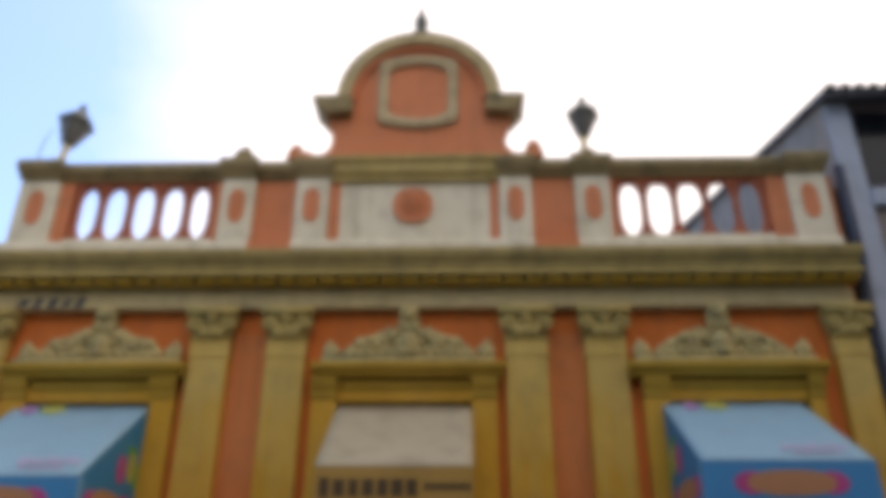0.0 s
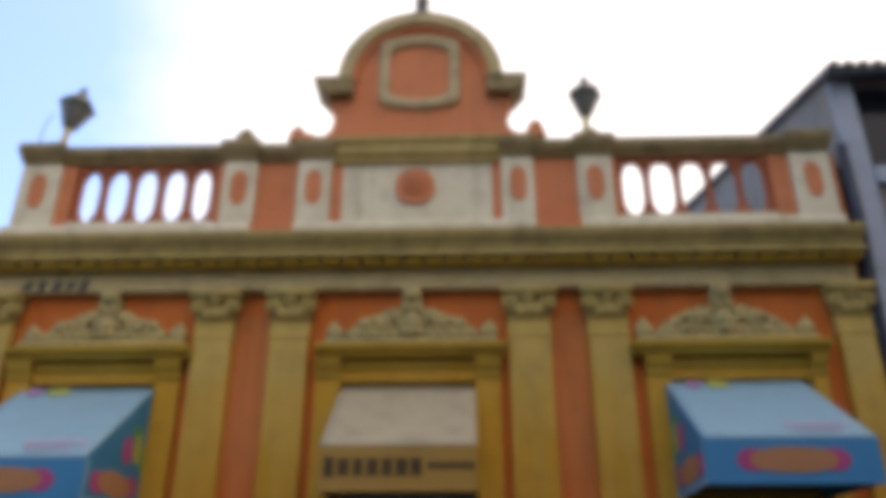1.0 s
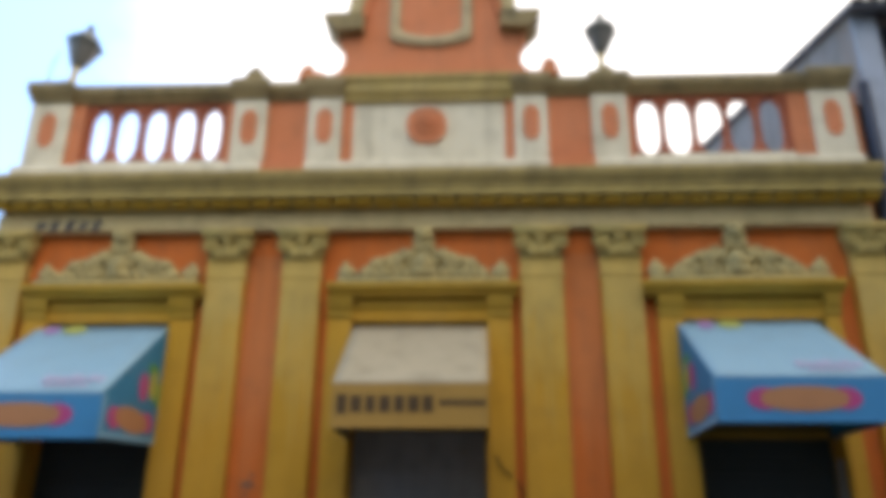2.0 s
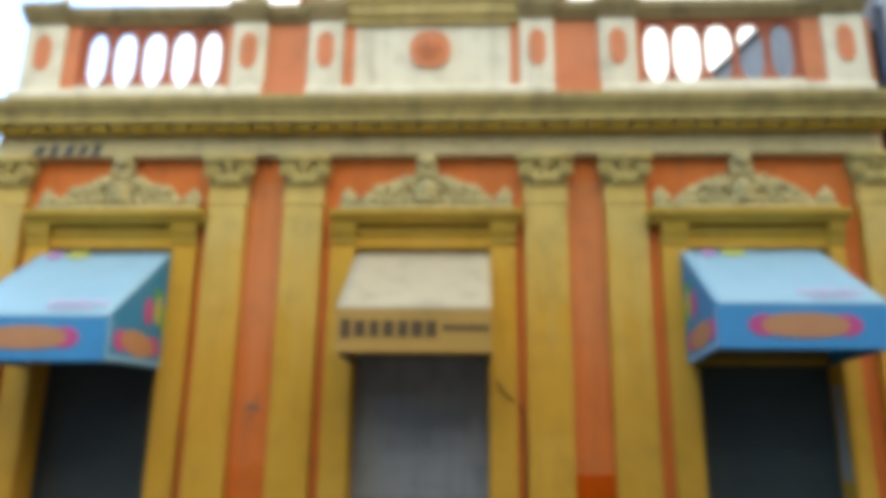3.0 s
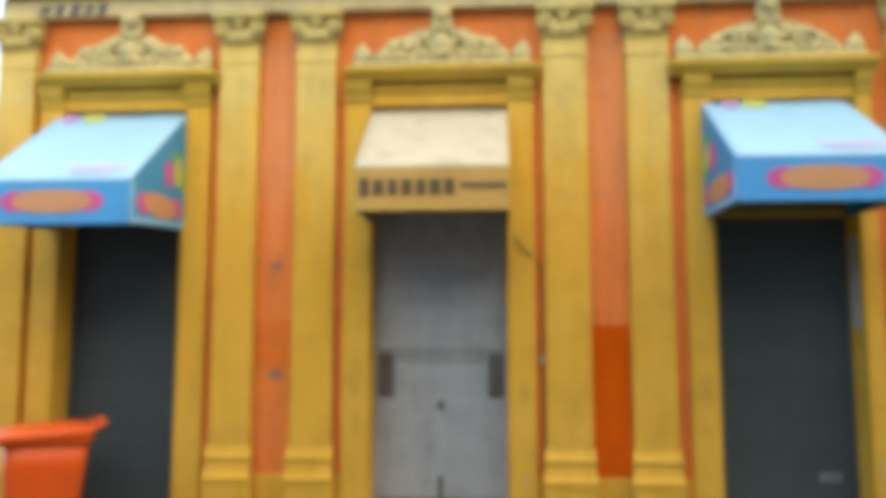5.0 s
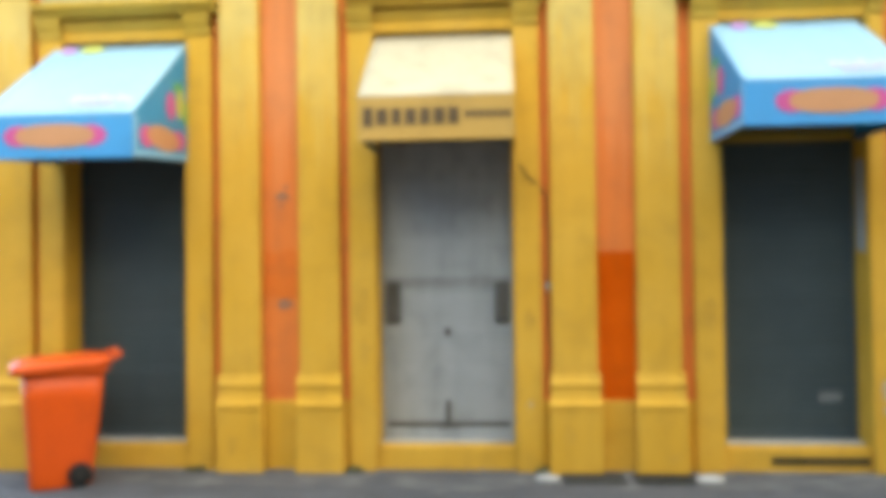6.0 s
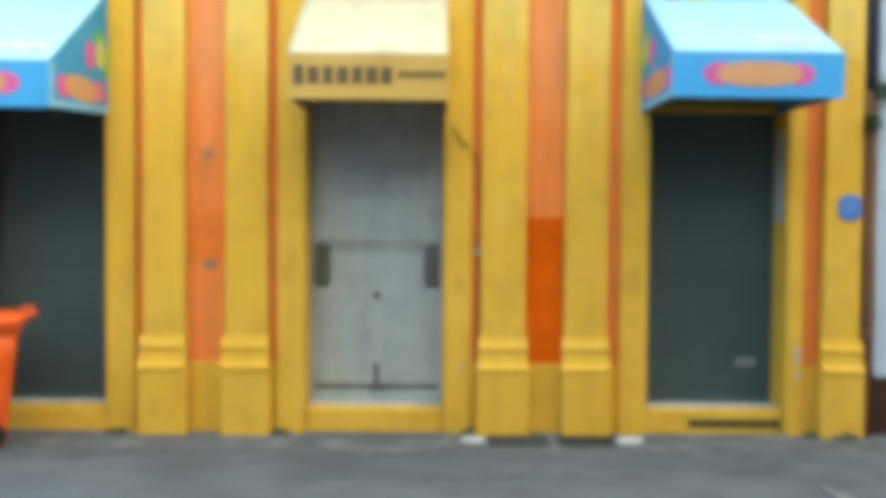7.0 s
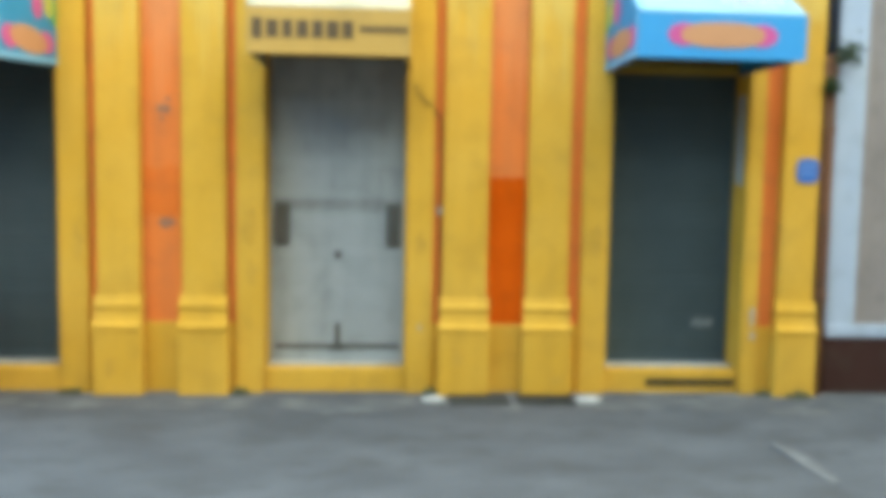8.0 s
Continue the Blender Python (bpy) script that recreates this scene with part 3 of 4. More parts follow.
for x0, x1 in POSTS:
    post = part("parapet_post", block(x0, x1, -0.06, 0.26, 5.60, PT, 0.008), CREAM, house, "cream parapet pier with an orange lozenge")
    mid = (x0 + x1) / 2
    part("lozenge", prism(bmesh.new(), lozenge(mid, 6.02, 0.085, 0.20), -0.072, -0.059), TERRA, post)
for x0, x1 in ((-1.63, -1.19), (1.29, 1.74)):
    part("parapet_panel", block(x0, x1, 0.0, 0.22, 5.36, PT), TERRA, house, "orange recessed panel")
    part("panel_field", block(x0, x1, -0.104, -0.0, 5.362, 5.604), TERRA, house)
part("parapet_end", block(4.342, 4.43, 0.02, 0.20, 5.30, PT), TERRA, house, "orange end of the parapet wall")
part("parapet_panel", block(-0.84, 0.95, 0.0, 0.22, 5.60, PT), CREAM, house, "streaked cream central panel")
for x0, x1 in ((-0.84, -0.72), (0.85, 0.95)):
    part("panel_edge", block(x0 + 0.002, x1 - 0.002, -0.012, -0.0005, 5.62, 6.31, 0.003), TERRA, house)
bm = bmesh.new()
prism(bm, oval(0.045, 6.03, 0.205, 0.205, 32, 0.85), -0.035, -0.0005)
disc = part("rosette", bm, TERRA, house, "square-round terracotta rosette")
bm = bmesh.new()
for a in range(8):
    lump(bm, 0.045 + 0.085 * math.cos(a * math.pi / 4), -0.045, 6.03 + 0.085 * math.sin(a * math.pi / 4), 0.05, 0.014, 0.03, -a * math.pi / 4, 8, 5)
lump(bm, 0.045, -0.05, 6.03, 0.045, 0.03, 0.045)
part("rosette_flower", bm, TERRA, disc, smooth=True)

# pierced balustrades: waisted balusters between a red frame, shade mixed into the red
for x0, x1, z0, z1 in ((-3.74, -1.98, 5.60, PT), (2.10, 3.94, 5.60, PT)):
    a, b = (x0 + 0.14, x1 - 0.08) if x0 < 0 else (x0 + 0.05, x1 - 0.20)
    part("balustrade_pier", block(x0, a, -0.01, 0.22, z0, z1), TERRA, house)
    part("balustrade_pier", block(b, x1, -0.01, 0.22, z0, z1), TERRA, house)
    rail = part("balustrade_rail", block(a, b, 0.0, 0.13, 6.325, z1), SHADED_ORANGE, house, "rail over the balusters, dull red with painted shade")
    part("balustrade_rail", block(a, b, 0.0, 0.13, 5.60, 5.675, 0.004), CREAM, house)
    step = (b - a) / 5
    prof = []
    for j in range(17):
        f = j / 16
        prof.append(((0.052 if x0 < 0 else 0.039) + 0.10 * abs(2 * f - 1) ** 4.0, 5.675 + 0.65 * f))
    first = None
    for k in range(0, 6):
        x = a + k * step
        if first is None:
            first = part("baluster", lathe(bmesh.new(), prof, 0, 0.065, 12, 0.46), SHADED_ORANGE, rail, "waisted baluster, dull red with painted shade", True)
            first.location = (x + 0.03, 0, 0)
        else:
            share(first, rail, (x - (0.03 if k == 5 else 0), 0, 0))

# coping, broken forward over the piers
COPE = [(-0.28, PT), (0.03, PT), (0.05, 6.38), (0.10, 6.42), (0.115, 6.46), (0.115, 6.52), (0.09, 6.545), (-0.28, 6.58)]
for x0, x1 in ((-3.78, -1.94), (2.05, 3.98)):
    part("coping", moulding(bmesh.new(), [(max(d, -0.14), z) for d, z in COPE], x0, x1), COPING, house, "dark mossy coping")
part("coping", moulding(bmesh.new(), COPE, -1.68, -1.14), COPING, house)
part("coping", moulding(bmesh.new(), COPE, 1.24, 1.79), COPING, house)
part("central_band", moulding(bmesh.new(), [(-0.28, 6.31), (0.05, 6.31), (0.06, 6.36), (0.10, 6.40), (0.10, 6.50), (0.13, 6.54), (0.13, 6.59), (-0.28, 6.62)], -0.84, 0.95), CORONA, house, "ochre-brown moulded band under the pediment")
for x0, x1 in POSTS:
    part("pier_coping", moulding(bmesh.new(), [(d + (0.05 if d > 0 else 0), z + (0.03 if z > 6.4 else 0)) for d, z in COPE], x0 + 0.03, x1 - 0.03, 0.42), COPING, house)
for cx, cz, w in ((-1.78, 6.72, 0.13), (-1.22, 6.74, 0.11), (1.33, 6.77, 0.11), (1.90, 6.66, 0.15)):
    bm = bmesh.new()
    prism(bm, [(cx - w, 6.58), (cx - w * 0.7, cz - 0.05), (cx - w * 0.3, cz), (cx + w * 0.2, cz + 0.01), (cx + w * 0.6, cz - 0.05), (cx + w, 6.58)], -0.10, 0.16)
    part("parapet_crest", bm, TERRA if abs(cx - 1.33) < 0.1 or abs(cx + 1.22) < 0.1 else COPING, house)

# ---- pediment ----
PC, PR, PZ = 0.085, 0.90, 7.385
outline = [(PC - 1.30, 6.59), (PC - 1.28, 6.70), (PC - 1.20, 6.73), (PC - 1.13, 6.68), (PC - 1.04, 6.69), (PC - 0.97, 6.76), (PC - 0.945, 6.86), (PC - 0.96, 6.98), (PC - 1.0, 7.09), (PC - 1.02, 7.18), (PC - 0.93, 7.20)]
arch = [(PC + PR * math.cos(math.pi - math.pi * k / 28), PZ + PR * math.sin(math.pi * k / 28)) for k in range(29)]
mirror = [(2 * PC - x, z) for x, z in reversed(outline)]
pediment = part("pediment", prism(bmesh.new(), outline + arch + mirror, 0.0, 0.24), TERRA, house, "terracotta pediment with a rounded head")


def arch_band(r0, r1, y0, y1, squash=1.0):
    bm = bmesh.new()
    rings = []
    for k in range(33):
        a = math.pi * k / 32
        rings.append([bm.verts.new((PC + r * math.cos(a), y, PZ + squash * r * math.sin(a))) for r, y in ((r0, y0), (r1, y0), (r1, y1), (r0, y1))])
    for p, q in zip(rings, rings[1:]):
        for j in range(4):
            bm.faces.new((p[j], p[(j + 1) % 4], q[(j + 1) % 4], q[j]))
    bm.faces.new(rings[0])
    bm.faces.new(rings[-1])
    return bm


part("arch_moulding", arch_band(PR - 0.13, PR + 0.015, -0.10, 0.26), ARCHING, pediment, "mossy arched moulding")
part("arch_fillet", arch_band(PR - 0.20, PR - 0.131, -0.05, -0.0005), TERRA, pediment)
for side in (-1, 1):
    bm = bmesh.new()
    xs = (PC + side * 0.74, PC + side * 1.17)
    x0, x1 = min(xs), max(xs)
    tip = [(0.74, 7.17), (1.00, 7.15), (1.06, 7.19), (1.10, 7.25), (1.17, 7.32), (1.17, 7.375), (0.74, 7.375)]
    prism(bm, [(PC + side * u, z) for u, z in tip], -0.15, 0.30)
    part("impost_block", bm, COPING, pediment, "dark weathered moulded end block")


def cartouche(grow):
    w, h = 0.335 + grow, 0.315 + grow
    out = []
    for k in range(9):
        t = -1 + k / 4
        out.append((PC - 0.01 + w * 0.9 * t, 7.5 + h + 0.07 * (1 - t * t)))
    out += [(PC - 0.01 + w, 7.5 + h - 0.06), (PC - 0.01 + w, 7.5 - h + 0.06)]
    for k in range(9):
        t = 1 - k / 4
        out.append((PC - 0.01 + w * 0.9 * t, 7.5 - h - 0.07 * (1 - t * t)))
    out += [(PC - 0.01 - w, 7.5 - h + 0.06), (PC - 0.01 - w, 7.5 + h - 0.06)]
    return out


bm = bmesh.new()
outer, inner = cartouche(0.115), cartouche(0.0)
n = len(outer)
loops = [[bm.verts.new((x, y, z)) for x, z in loop] for loop, y in ((outer, -0.0005), (outer, -0.045), (cartouche(0.07), -0.065), (inner, -0.045), (inner, -0.0005))]
for p, q in zip(loops, loops[1:]):
    for k in range(n):
        bm.faces.new((p[k], p[(k + 1) % n], q[(k + 1) % n], q[k]))
part("cartouche_frame", bm, FRAMECREAM, pediment, "raised cream frame")
bm = bmesh.new()
lathe(bm, [(0.13, 8.34), (0.13, 8.39), (0.07, 8.42), (0.045, 8.48), (0.07, 8.53), (0.085, 8.58), (0.07, 8.66), (0.035, 8.73), (0.03, 8.76), (0.018, 8.80), (0.004, 8.86)], PC, 0.08, 12)
part("finial", bm, LANTERN, pediment, "dark pointed finial", True)


# ---- roller shutters ----
def shutter(name, door, mat, label, top):
    a, b = door
    low, pitch = 0.26, 0.075
    door_ob = thing(name, label, "door", kind="structure", at=((a + b) / 2, 0.27, 0.182))
    half = (b - a) / 2 - 0.05
    count = int((top - 0.012 - low) / pitch)
    first = None
    for k in range(count):
        z = low - 0.182 + k * pitch
        if first is None:
            bm = bmesh.new()
            rings = []
            for x in (-half, half):
                rings.append([bm.verts.new((x, y, zz)) for y, zz in ((0.008, 0), (-0.0065, 0.001), (-0.009, 0.022), (-0.009, 0.050), (-0.007, 0.0725), (0.008, 0.0745))])
            for j in range(6):
                bm.faces.new((rings[0][j], rings[1][j], rings[1][(j + 1) % 6], rings[0][(j + 1) % 6]))
            bm.faces.new(rings[0])
            bm.faces.new(rings[1])
            first = part("slat", bm, mat, door_ob)
            first.location = (0, 0, z)
        else:
            share(first, door_ob, (0, 0, z))
    for side in (-1, 1):
        part("guide_rail", block(side * (half + 0.017) - 0.018, side * (half + 0.017) + 0.018, -0.045, 0.06, 0.0, top - 0.20, 0.004), mat, door_ob)
    part("bottom_bar", block(-half, half, -0.022, 0.02, 0.0, low - 0.182 - 0.002, 0.006), mat, door_ob)
    part("backing", block(-half, half, 0.02, 0.03, 0.0, top - 0.20), IRON, door_ob)
    return door_ob, half


door_1, half = shutter("door_1", DOORS[0], DARKSTEEL, "closed dark grey-green metal roller shutter", TOPS[0])
door_2, half2 = shutter("door_2", DOORS[1], STEEL, "closed bare grey metal roller shutter with grime", TOPS[1])
door_3, half3 = shutter("door_3", DOORS[2], DARKSTEEL, "closed dark grey-green metal roller shutter with a scrawl", TOPS[2])
for side in (-1, 1):
    bm = block(side * 0.515 - 0.075, side * 0.515 + 0.075, -0.06, -0.011, 1.07, 1.46, 0.025)
    part("lock_box", bm, SMUDGE, door_2, "dark grimy lock box")
part("bottom_seam", block(-half2, half2, -0.018, -0.008, 0.105, 0.145, 0.004), SMUDGE, door_2)
part("keyhole_plate", block(-0.03, 0.03, -0.022, -0.010, 0.95, 1.02, 0.004), SMUDGE, door_2)
bm = block(-0.02, 0.02, -0.05, -0.02, 0.12, 0.35, 0.006)
slab(bm, -0.09, 0.09, -0.045, -0.02, 0.10, 0.135, 0.006)
part("shutter_handle", bm, SMUDGE, door_2, "dark bottom handle")
part("middle_bar", block(-half2, half2, -0.016, -0.0095, 1.40, 1.50, 0.004), DULLSTEEL, door_2, "dull grimy cross bar")
bm = bmesh.new()
for k in range(4):
    tube(bm, [(0.30 + k * 0.05, -0.016, 0.34), (0.33 + k * 0.05, -0.016, 0.40), (0.31 + k * 0.05, -0.016, 0.42)], 0.008, 5)
part("painted_mark", bm, PAPER, door_3, "pale scrawled mark")


# ---- awnings ----
def flat_shape(outline, along, up, origin, lift):
    """A thin printed shape on a slanted face spanned by two unit vectors."""
    bm = bmesh.new()
    along, up, origin = Vector(along).normalized(), Vector(up).normalized(), Vector(origin)
    out = along.cross(up).normalized() * lift
    lower = [bm.verts.new(origin + along * u + up * v + out * 0.15) for u, v in outline]
    upper = [bm.verts.new(origin + along * u + up * v + out) for u, v in outline]
    n = len(outline)
    bm.faces.new(upper)
    bm.faces.new(lower)
    for k in range(n):
        bm.faces.new((lower[k], lower[(k + 1) % n], upper[(k + 1) % n], upper[k]))
    return bm


def sheet(corners, thick):
    """A cloth panel of some thickness on four or more corners, thickened inwards."""
    bm = bmesh.new()
    c = [Vector(p) for p in corners]
    normal = (c[1] - c[0]).cross(c[2] - c[0]).normalized() * thick
    a = [bm.verts.new(p) for p in c]
    b = [bm.verts.new(p - normal) for p in c]
    n = len(c)
    bm.faces.new(a)
    bm.faces.new(b)
    for k in range(n):
        bm.faces.new((a[k], b[k], b[(k + 1) % n], a[(k + 1) % n]))
    return bm


def sagging(x0, x1, top, front, wide, sag):
    """The sloping cloth: top edge at the wall, front edge over the bar, with a soft sag and folds."""
    bm = bmesh.new()
    nu, nv = 14, 8
    layers = []
    for drop in (0.0, 0.006):
        rows = []
        for j in range(nv + 1):
            v = j / nv
            row = []
            for i in range(nu + 1):
                u = i / nu
                xa, xb = x0[0] + (x0[1] - x0[0]) * v, x1[0] + (x1[1] - x1[0]) * v
                dip = sag * math.sin(math.pi * u) * math.sin(math.pi * v) + 0.006 * noise.noise(Vector((u * 5 + wide, v * 3, 1)))
                row.append(bm.verts.new((xa + (xb - xa) * u, top[0] + (front[0] - top[0]) * v, top[1] + (front[1] - top[1]) * v - dip - drop)))
            rows.append(row)
        layers.append(rows)
    for rows in layers:
        for j in range(nv):
            for i in range(nu):
                bm.faces.new((rows[j][i], rows[j][i + 1], rows[j + 1][i + 1], rows[j + 1][i]))
    up, low = layers
    rim = lambda rows: rows[0] + [r[-1] for r in rows[1:]] + rows[-1][-2::-1] + [r[0] for r in rows[-2:0:-1]]
    a, b = rim(up), rim(low)
    for k in range(len(a)):
        bm.faces.new((a[k], a[(k + 1) % len(a)], b[(k + 1) % len(a)], b[k]))
    return bm


def awning(label, tx, fx, depth, zt, zf, zb, zw, colours, printed):
    """tx, fx: the span at the wall and at the front; zt, zf, zb, zw: heights of top, front fold, front hem and hem at the wall."""
    top_mat, front_mat, side_mat = colours
    ob = thing("awning", label, "awning", "awnings over the doorways", at=((tx[0] + tx[1]) / 2, 0, zt))
    base = Vector(ob.location)
    yf = -depth
    yw = -0.024

    def local(bm):
        bmesh.ops.translate(bm, verts=bm.verts, vec=-base)
        return bm

    canopy = part("canopy", local(sagging((tx[0], fx[0]), (tx[1], fx[1]), (yw, zt), (yf, zf), tx[0], 0.012)), top_mat, ob, smooth=True)
    valance = part("valance", local(sheet([(fx[0], yf, zf), (fx[0], yf, zb), (fx[1], yf, zb), (fx[1], yf, zf)], 0.006)), front_mat, ob)
    sides = []
    for xw, xf, flip in ((tx[0], fx[0], False), (tx[1], fx[1], True)):
        corners = [(xw, yw, zt - 0.01), (xw, yw, zw), (xf, yf + 0.008, zb), (xf, yf + 0.008, zf - 0.004)]
        sides.append(part("side_panel", local(sheet(corners if not flip else corners[::-1], 0.006)), side_mat, ob))
    frame_bar = bmesh.new()
    tube(frame_bar, [(fx[0] + 0.02, yf + 0.02, zf - 0.02), (fx[1] - 0.02, yf + 0.02, zf - 0.02)], 0.014)
    part("front_bar", local(frame_bar), IRON, ob)
    for xw, xf in ((tx[0] + 0.03, fx[0] + 0.03), (tx[1] - 0.03, fx[1] - 0.03)):
        part("frame_arm", local(tube(bmesh.new(), [(xw, yw - 0.01, zt - 0.04), (xf, yf + 0.03, zf - 0.04)], 0.012)), IRON, ob)
        part("hem_bar", local(tube(bmesh.new(), [(xw, yw - 0.01, zw + 0.02), (xf, yf + 0.03, zb + 0.02)], 0.01)), IRON, ob)
    part("hem", local(block(fx[0], fx[1], yf - 0.006, yf + 0.012, zb - 0.012, zb + 0.02, 0.003)), BLUE if printed else VALANCE, valance)
    mid = (fx[0] + fx[1]) / 2
    if printed:
        zc = (zf + zb) / 2
        for cx, rx, m, lift in ((mid - 0.30, 0.13, PRINT_PINK, 0.004), (mid + 0.30, 0.13, PRINT_PINK, 0.004), (mid, 0.33, PRINT_ORANGE, 0.007)):
            part("printed_oval", local(flat_shape(oval(0, 0, rx, 0.085 if m is PRINT_PINK else 0.096, 28, 1.0 if m is PRINT_PINK else 0.82), (1, 0, 0), (0, 0, 1), (cx, yf, zc), lift)), m, valance)
        slope = Vector((0, yf - yw, zf - zt))
        up = -slope.normalized()
        length = slope.length
        o = Vector((mid, yf, zf))
        part("printed_spot", local(flat_shape(oval(0, 0, 0.07, 0.08), (1, 0, 0), up, o + up * (length - 0.12) + Vector((-0.42, 0, 0)), 0.012)), PRINT_LILAC, canopy)
        part("printed_spot", local(flat_shape(oval(0, 0, 0.11, 0.085), (1, 0, 0), up, o + up * (length - 0.11) + Vector((-0.20, 0, 0)), 0.012)), PRINT_LIME, canopy)
        for k, h in enumerate((0.07, 0.045, 0.05, 0.075, 0.045, 0.06, 0.045)):
            part("lettering_bar", local(flat_shape([(-0.026, -0.04), (0.030, -0.04), (0.030, h), (-0.022, h)], (1, 0, 0), up, o + up * (0.22 + 0.012 * (k % 2)) + Vector((0.07 + k * 0.075, 0, 0)), 0.010)), PRINT_ROSE, canopy, "unreadable pale rose lettering")
        for k in range(5):
            part("lettering_bar", local(flat_shape([(-0.028, -0.022), (0.028, -0.022), (0.028, 0.022), (-0.028, 0.022)], (1, 0, 0), up, o + up * 0.12 + Vector((0.13 + k * 0.075, 0, 0)), 0.010)), PRINT_ROSE, canopy)
        for panel, xw, xf, s in ((sides[0], tx[0], fx[0], -1), (sides[1], tx[1], fx[1], 1)):
            way = Vector((xf - xw, yf - yw, 0)).normalized() * (-s)
            corner = Vector((xf, yf + 0.008, zb))
            u0, u1 = (-0.06, 0.0) if s < 0 else (0.0, 0.06)
            # upright pale strip: the highlight on the front fold, painted on
            part("edging", local(flat_shape([(u0, 0.0), (u1, 0.0), (u1, zf - zb - 0.01), (u0, zf - zb - 0.01)], way, (0, 0, 1), corner, 0.003)), EDGING_HIGHLIGHT, panel)
            hem_way = (Vector((xf, yf, zb)) - Vector((xw, yw, zw))).normalized() * (-s)
            u0, u1 = (-depth + 0.03, -0.061) if s < 0 else (0.061, depth - 0.03)
            part("edging", local(flat_shape([(u0, 0.0), (u1, 0.0), (u1, 0.05), (u0, 0.05)], hem_way, (0, 0, 1), corner, 0.003)), EDGING_HIGHLIGHT, panel)
            for d, z, rx, rz, m, lift in ((0.55, 0.17, 0.36, 0.105, PRINT_ORANGE, 0.007), (0.86, 0.17, 0.14, 0.09, PRINT_PINK, 0.004), (0.24, 0.17, 0.14, 0.09, PRINT_PINK, 0.004), (0.40, 0.47, 0.10, 0.125, PRINT_PINK, 0.004), (0.21, 0.50, 0.09, 0.13, PRINT_YELLOW, 0.007), (0.24, 0.64, 0.12, 0.06, PRINT_GREEN, 0.004), (0.10, 0.43, 0.08, 0.11, PRINT_GREEN, 0.005)):
                at = Vector((xw + (xf - xw) * d / depth, yw + (yf - yw) * d / depth, zw + (zb - zw) * d / depth + z))
                part("printed_shape", local(flat_shape(oval(0, 0, rx * 0.85, rz), way, (0, 0, 1), at, lift)), m, panel)
    else:
        for k, w in enumerate((0.040, 0.045, 0.038, 0.045, 0.041, 0.046, 0.043)):
            h = 0.068 if k else 0.08
            bm = flat_shape([(-w, -h), (w, -h), (w, h), (-w, h)], (1, 0, 0), (0, 0, 1), (fx[0] + 0.085 + k * 0.116, yf, zb + 0.18), 0.004)
            part("lettering_bar", local(bm), INK, valance, "dark lettering drawn as plain bars")
        for k in range(7):
            bm = flat_shape([(-0.022, -0.028), (0.022, -0.028), (0.022, 0.028), (-0.022, 0.028)], (1, 0, 0), (0, 0, 1), (fx[0] + 0.895 + k * 0.054, yf, zb + 0.19), 0.004)
            part("lettering_bar", local(bm), INK, valance)
    return ob


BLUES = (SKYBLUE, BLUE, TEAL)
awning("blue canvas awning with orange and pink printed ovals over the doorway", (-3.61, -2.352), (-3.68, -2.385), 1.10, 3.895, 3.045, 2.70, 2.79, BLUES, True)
awning("cream and ochre canvas awning with dark lettering over the doorway", (-0.605, 0.645), (-0.62, 0.645), 0.86, 3.885, 3.17, 2.82, 2.82, (CANVAS, VALANCE, CANVAS), False)
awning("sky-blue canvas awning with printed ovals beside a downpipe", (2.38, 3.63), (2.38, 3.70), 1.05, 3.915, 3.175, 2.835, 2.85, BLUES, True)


# ---- lanterns on the parapet ----
def lantern(x, z, lean, turn, label, size=1.0):
    ob = thing("lantern", label, "lantern", "lanterns on the parapet", at=(x, 0.08, z))
    foot = part("foot", lathe(bmesh.new(), [(0.11, 0.0), (0.11, 0.04), (0.06, 0.06), (0.035, 0.10), (0.032, 0.24), (0.05, 0.27)], 0, 0, 12), FRIEZE, ob, "pale stubby foot", True)
    part("cage", lathe(bmesh.new(), [(0.045, 0.26), (0.06, 0.28), (0.165, 0.535), (0.18, 0.545), (0.18, 0.57), (0.15, 0.58)], 0, 0, 6), LANTERN, ob)
    for k in range(6):
        a0, a1 = math.pi / 3 * k, math.pi / 3 * (k + 1)
        bm = bmesh.new()
        quad = []
        for a, r, zz in ((a0, 0.068, 0.30), (a1, 0.068, 0.30), (a1, 0.155, 0.515), (a0, 0.155, 0.515)):
            quad.append(Vector((r * math.cos(a), r * math.sin(a), zz)))
        centre = sum(quad, Vector()) / 4
        out = Vector((centre.x, centre.y, 0)).normalized()
        pts = [centre + (q - centre) * 0.82 + out * 0.008 for q in quad]
        front = [bm.verts.new(p) for p in pts]
        back = [bm.verts.new(p - out * 0.006) for p in pts]
        bm.faces.new(front)
        bm.faces.new(back)
        for j in range(4):
            bm.faces.new((front[j], front[(j + 1) % 4], back[(j + 1) % 4], back[j]))
        part("pane", bm, MILK, ob)
    part("hood", lathe(bmesh.new(), [(0.19, 0.57), (0.17, 0.60), (0.10, 0.68), (0.05, 0.73), (0.03, 0.75), (0.045, 0.77), (0.03, 0.80), (0.006, 0.84)], 0, 0, 6), LANTERN, ob)
    ob.rotation_euler = (0, radians(lean), radians(turn))
    ob.scale = (size, size, size)
    return ob


lantern(1.89, 6.645, 2, 12, "grey metal lantern standing upright on the parapet pier")
lantern(-3.90, 6.60, 7, 40, "grey metal lantern leaning on the parapet pier", 1.1)


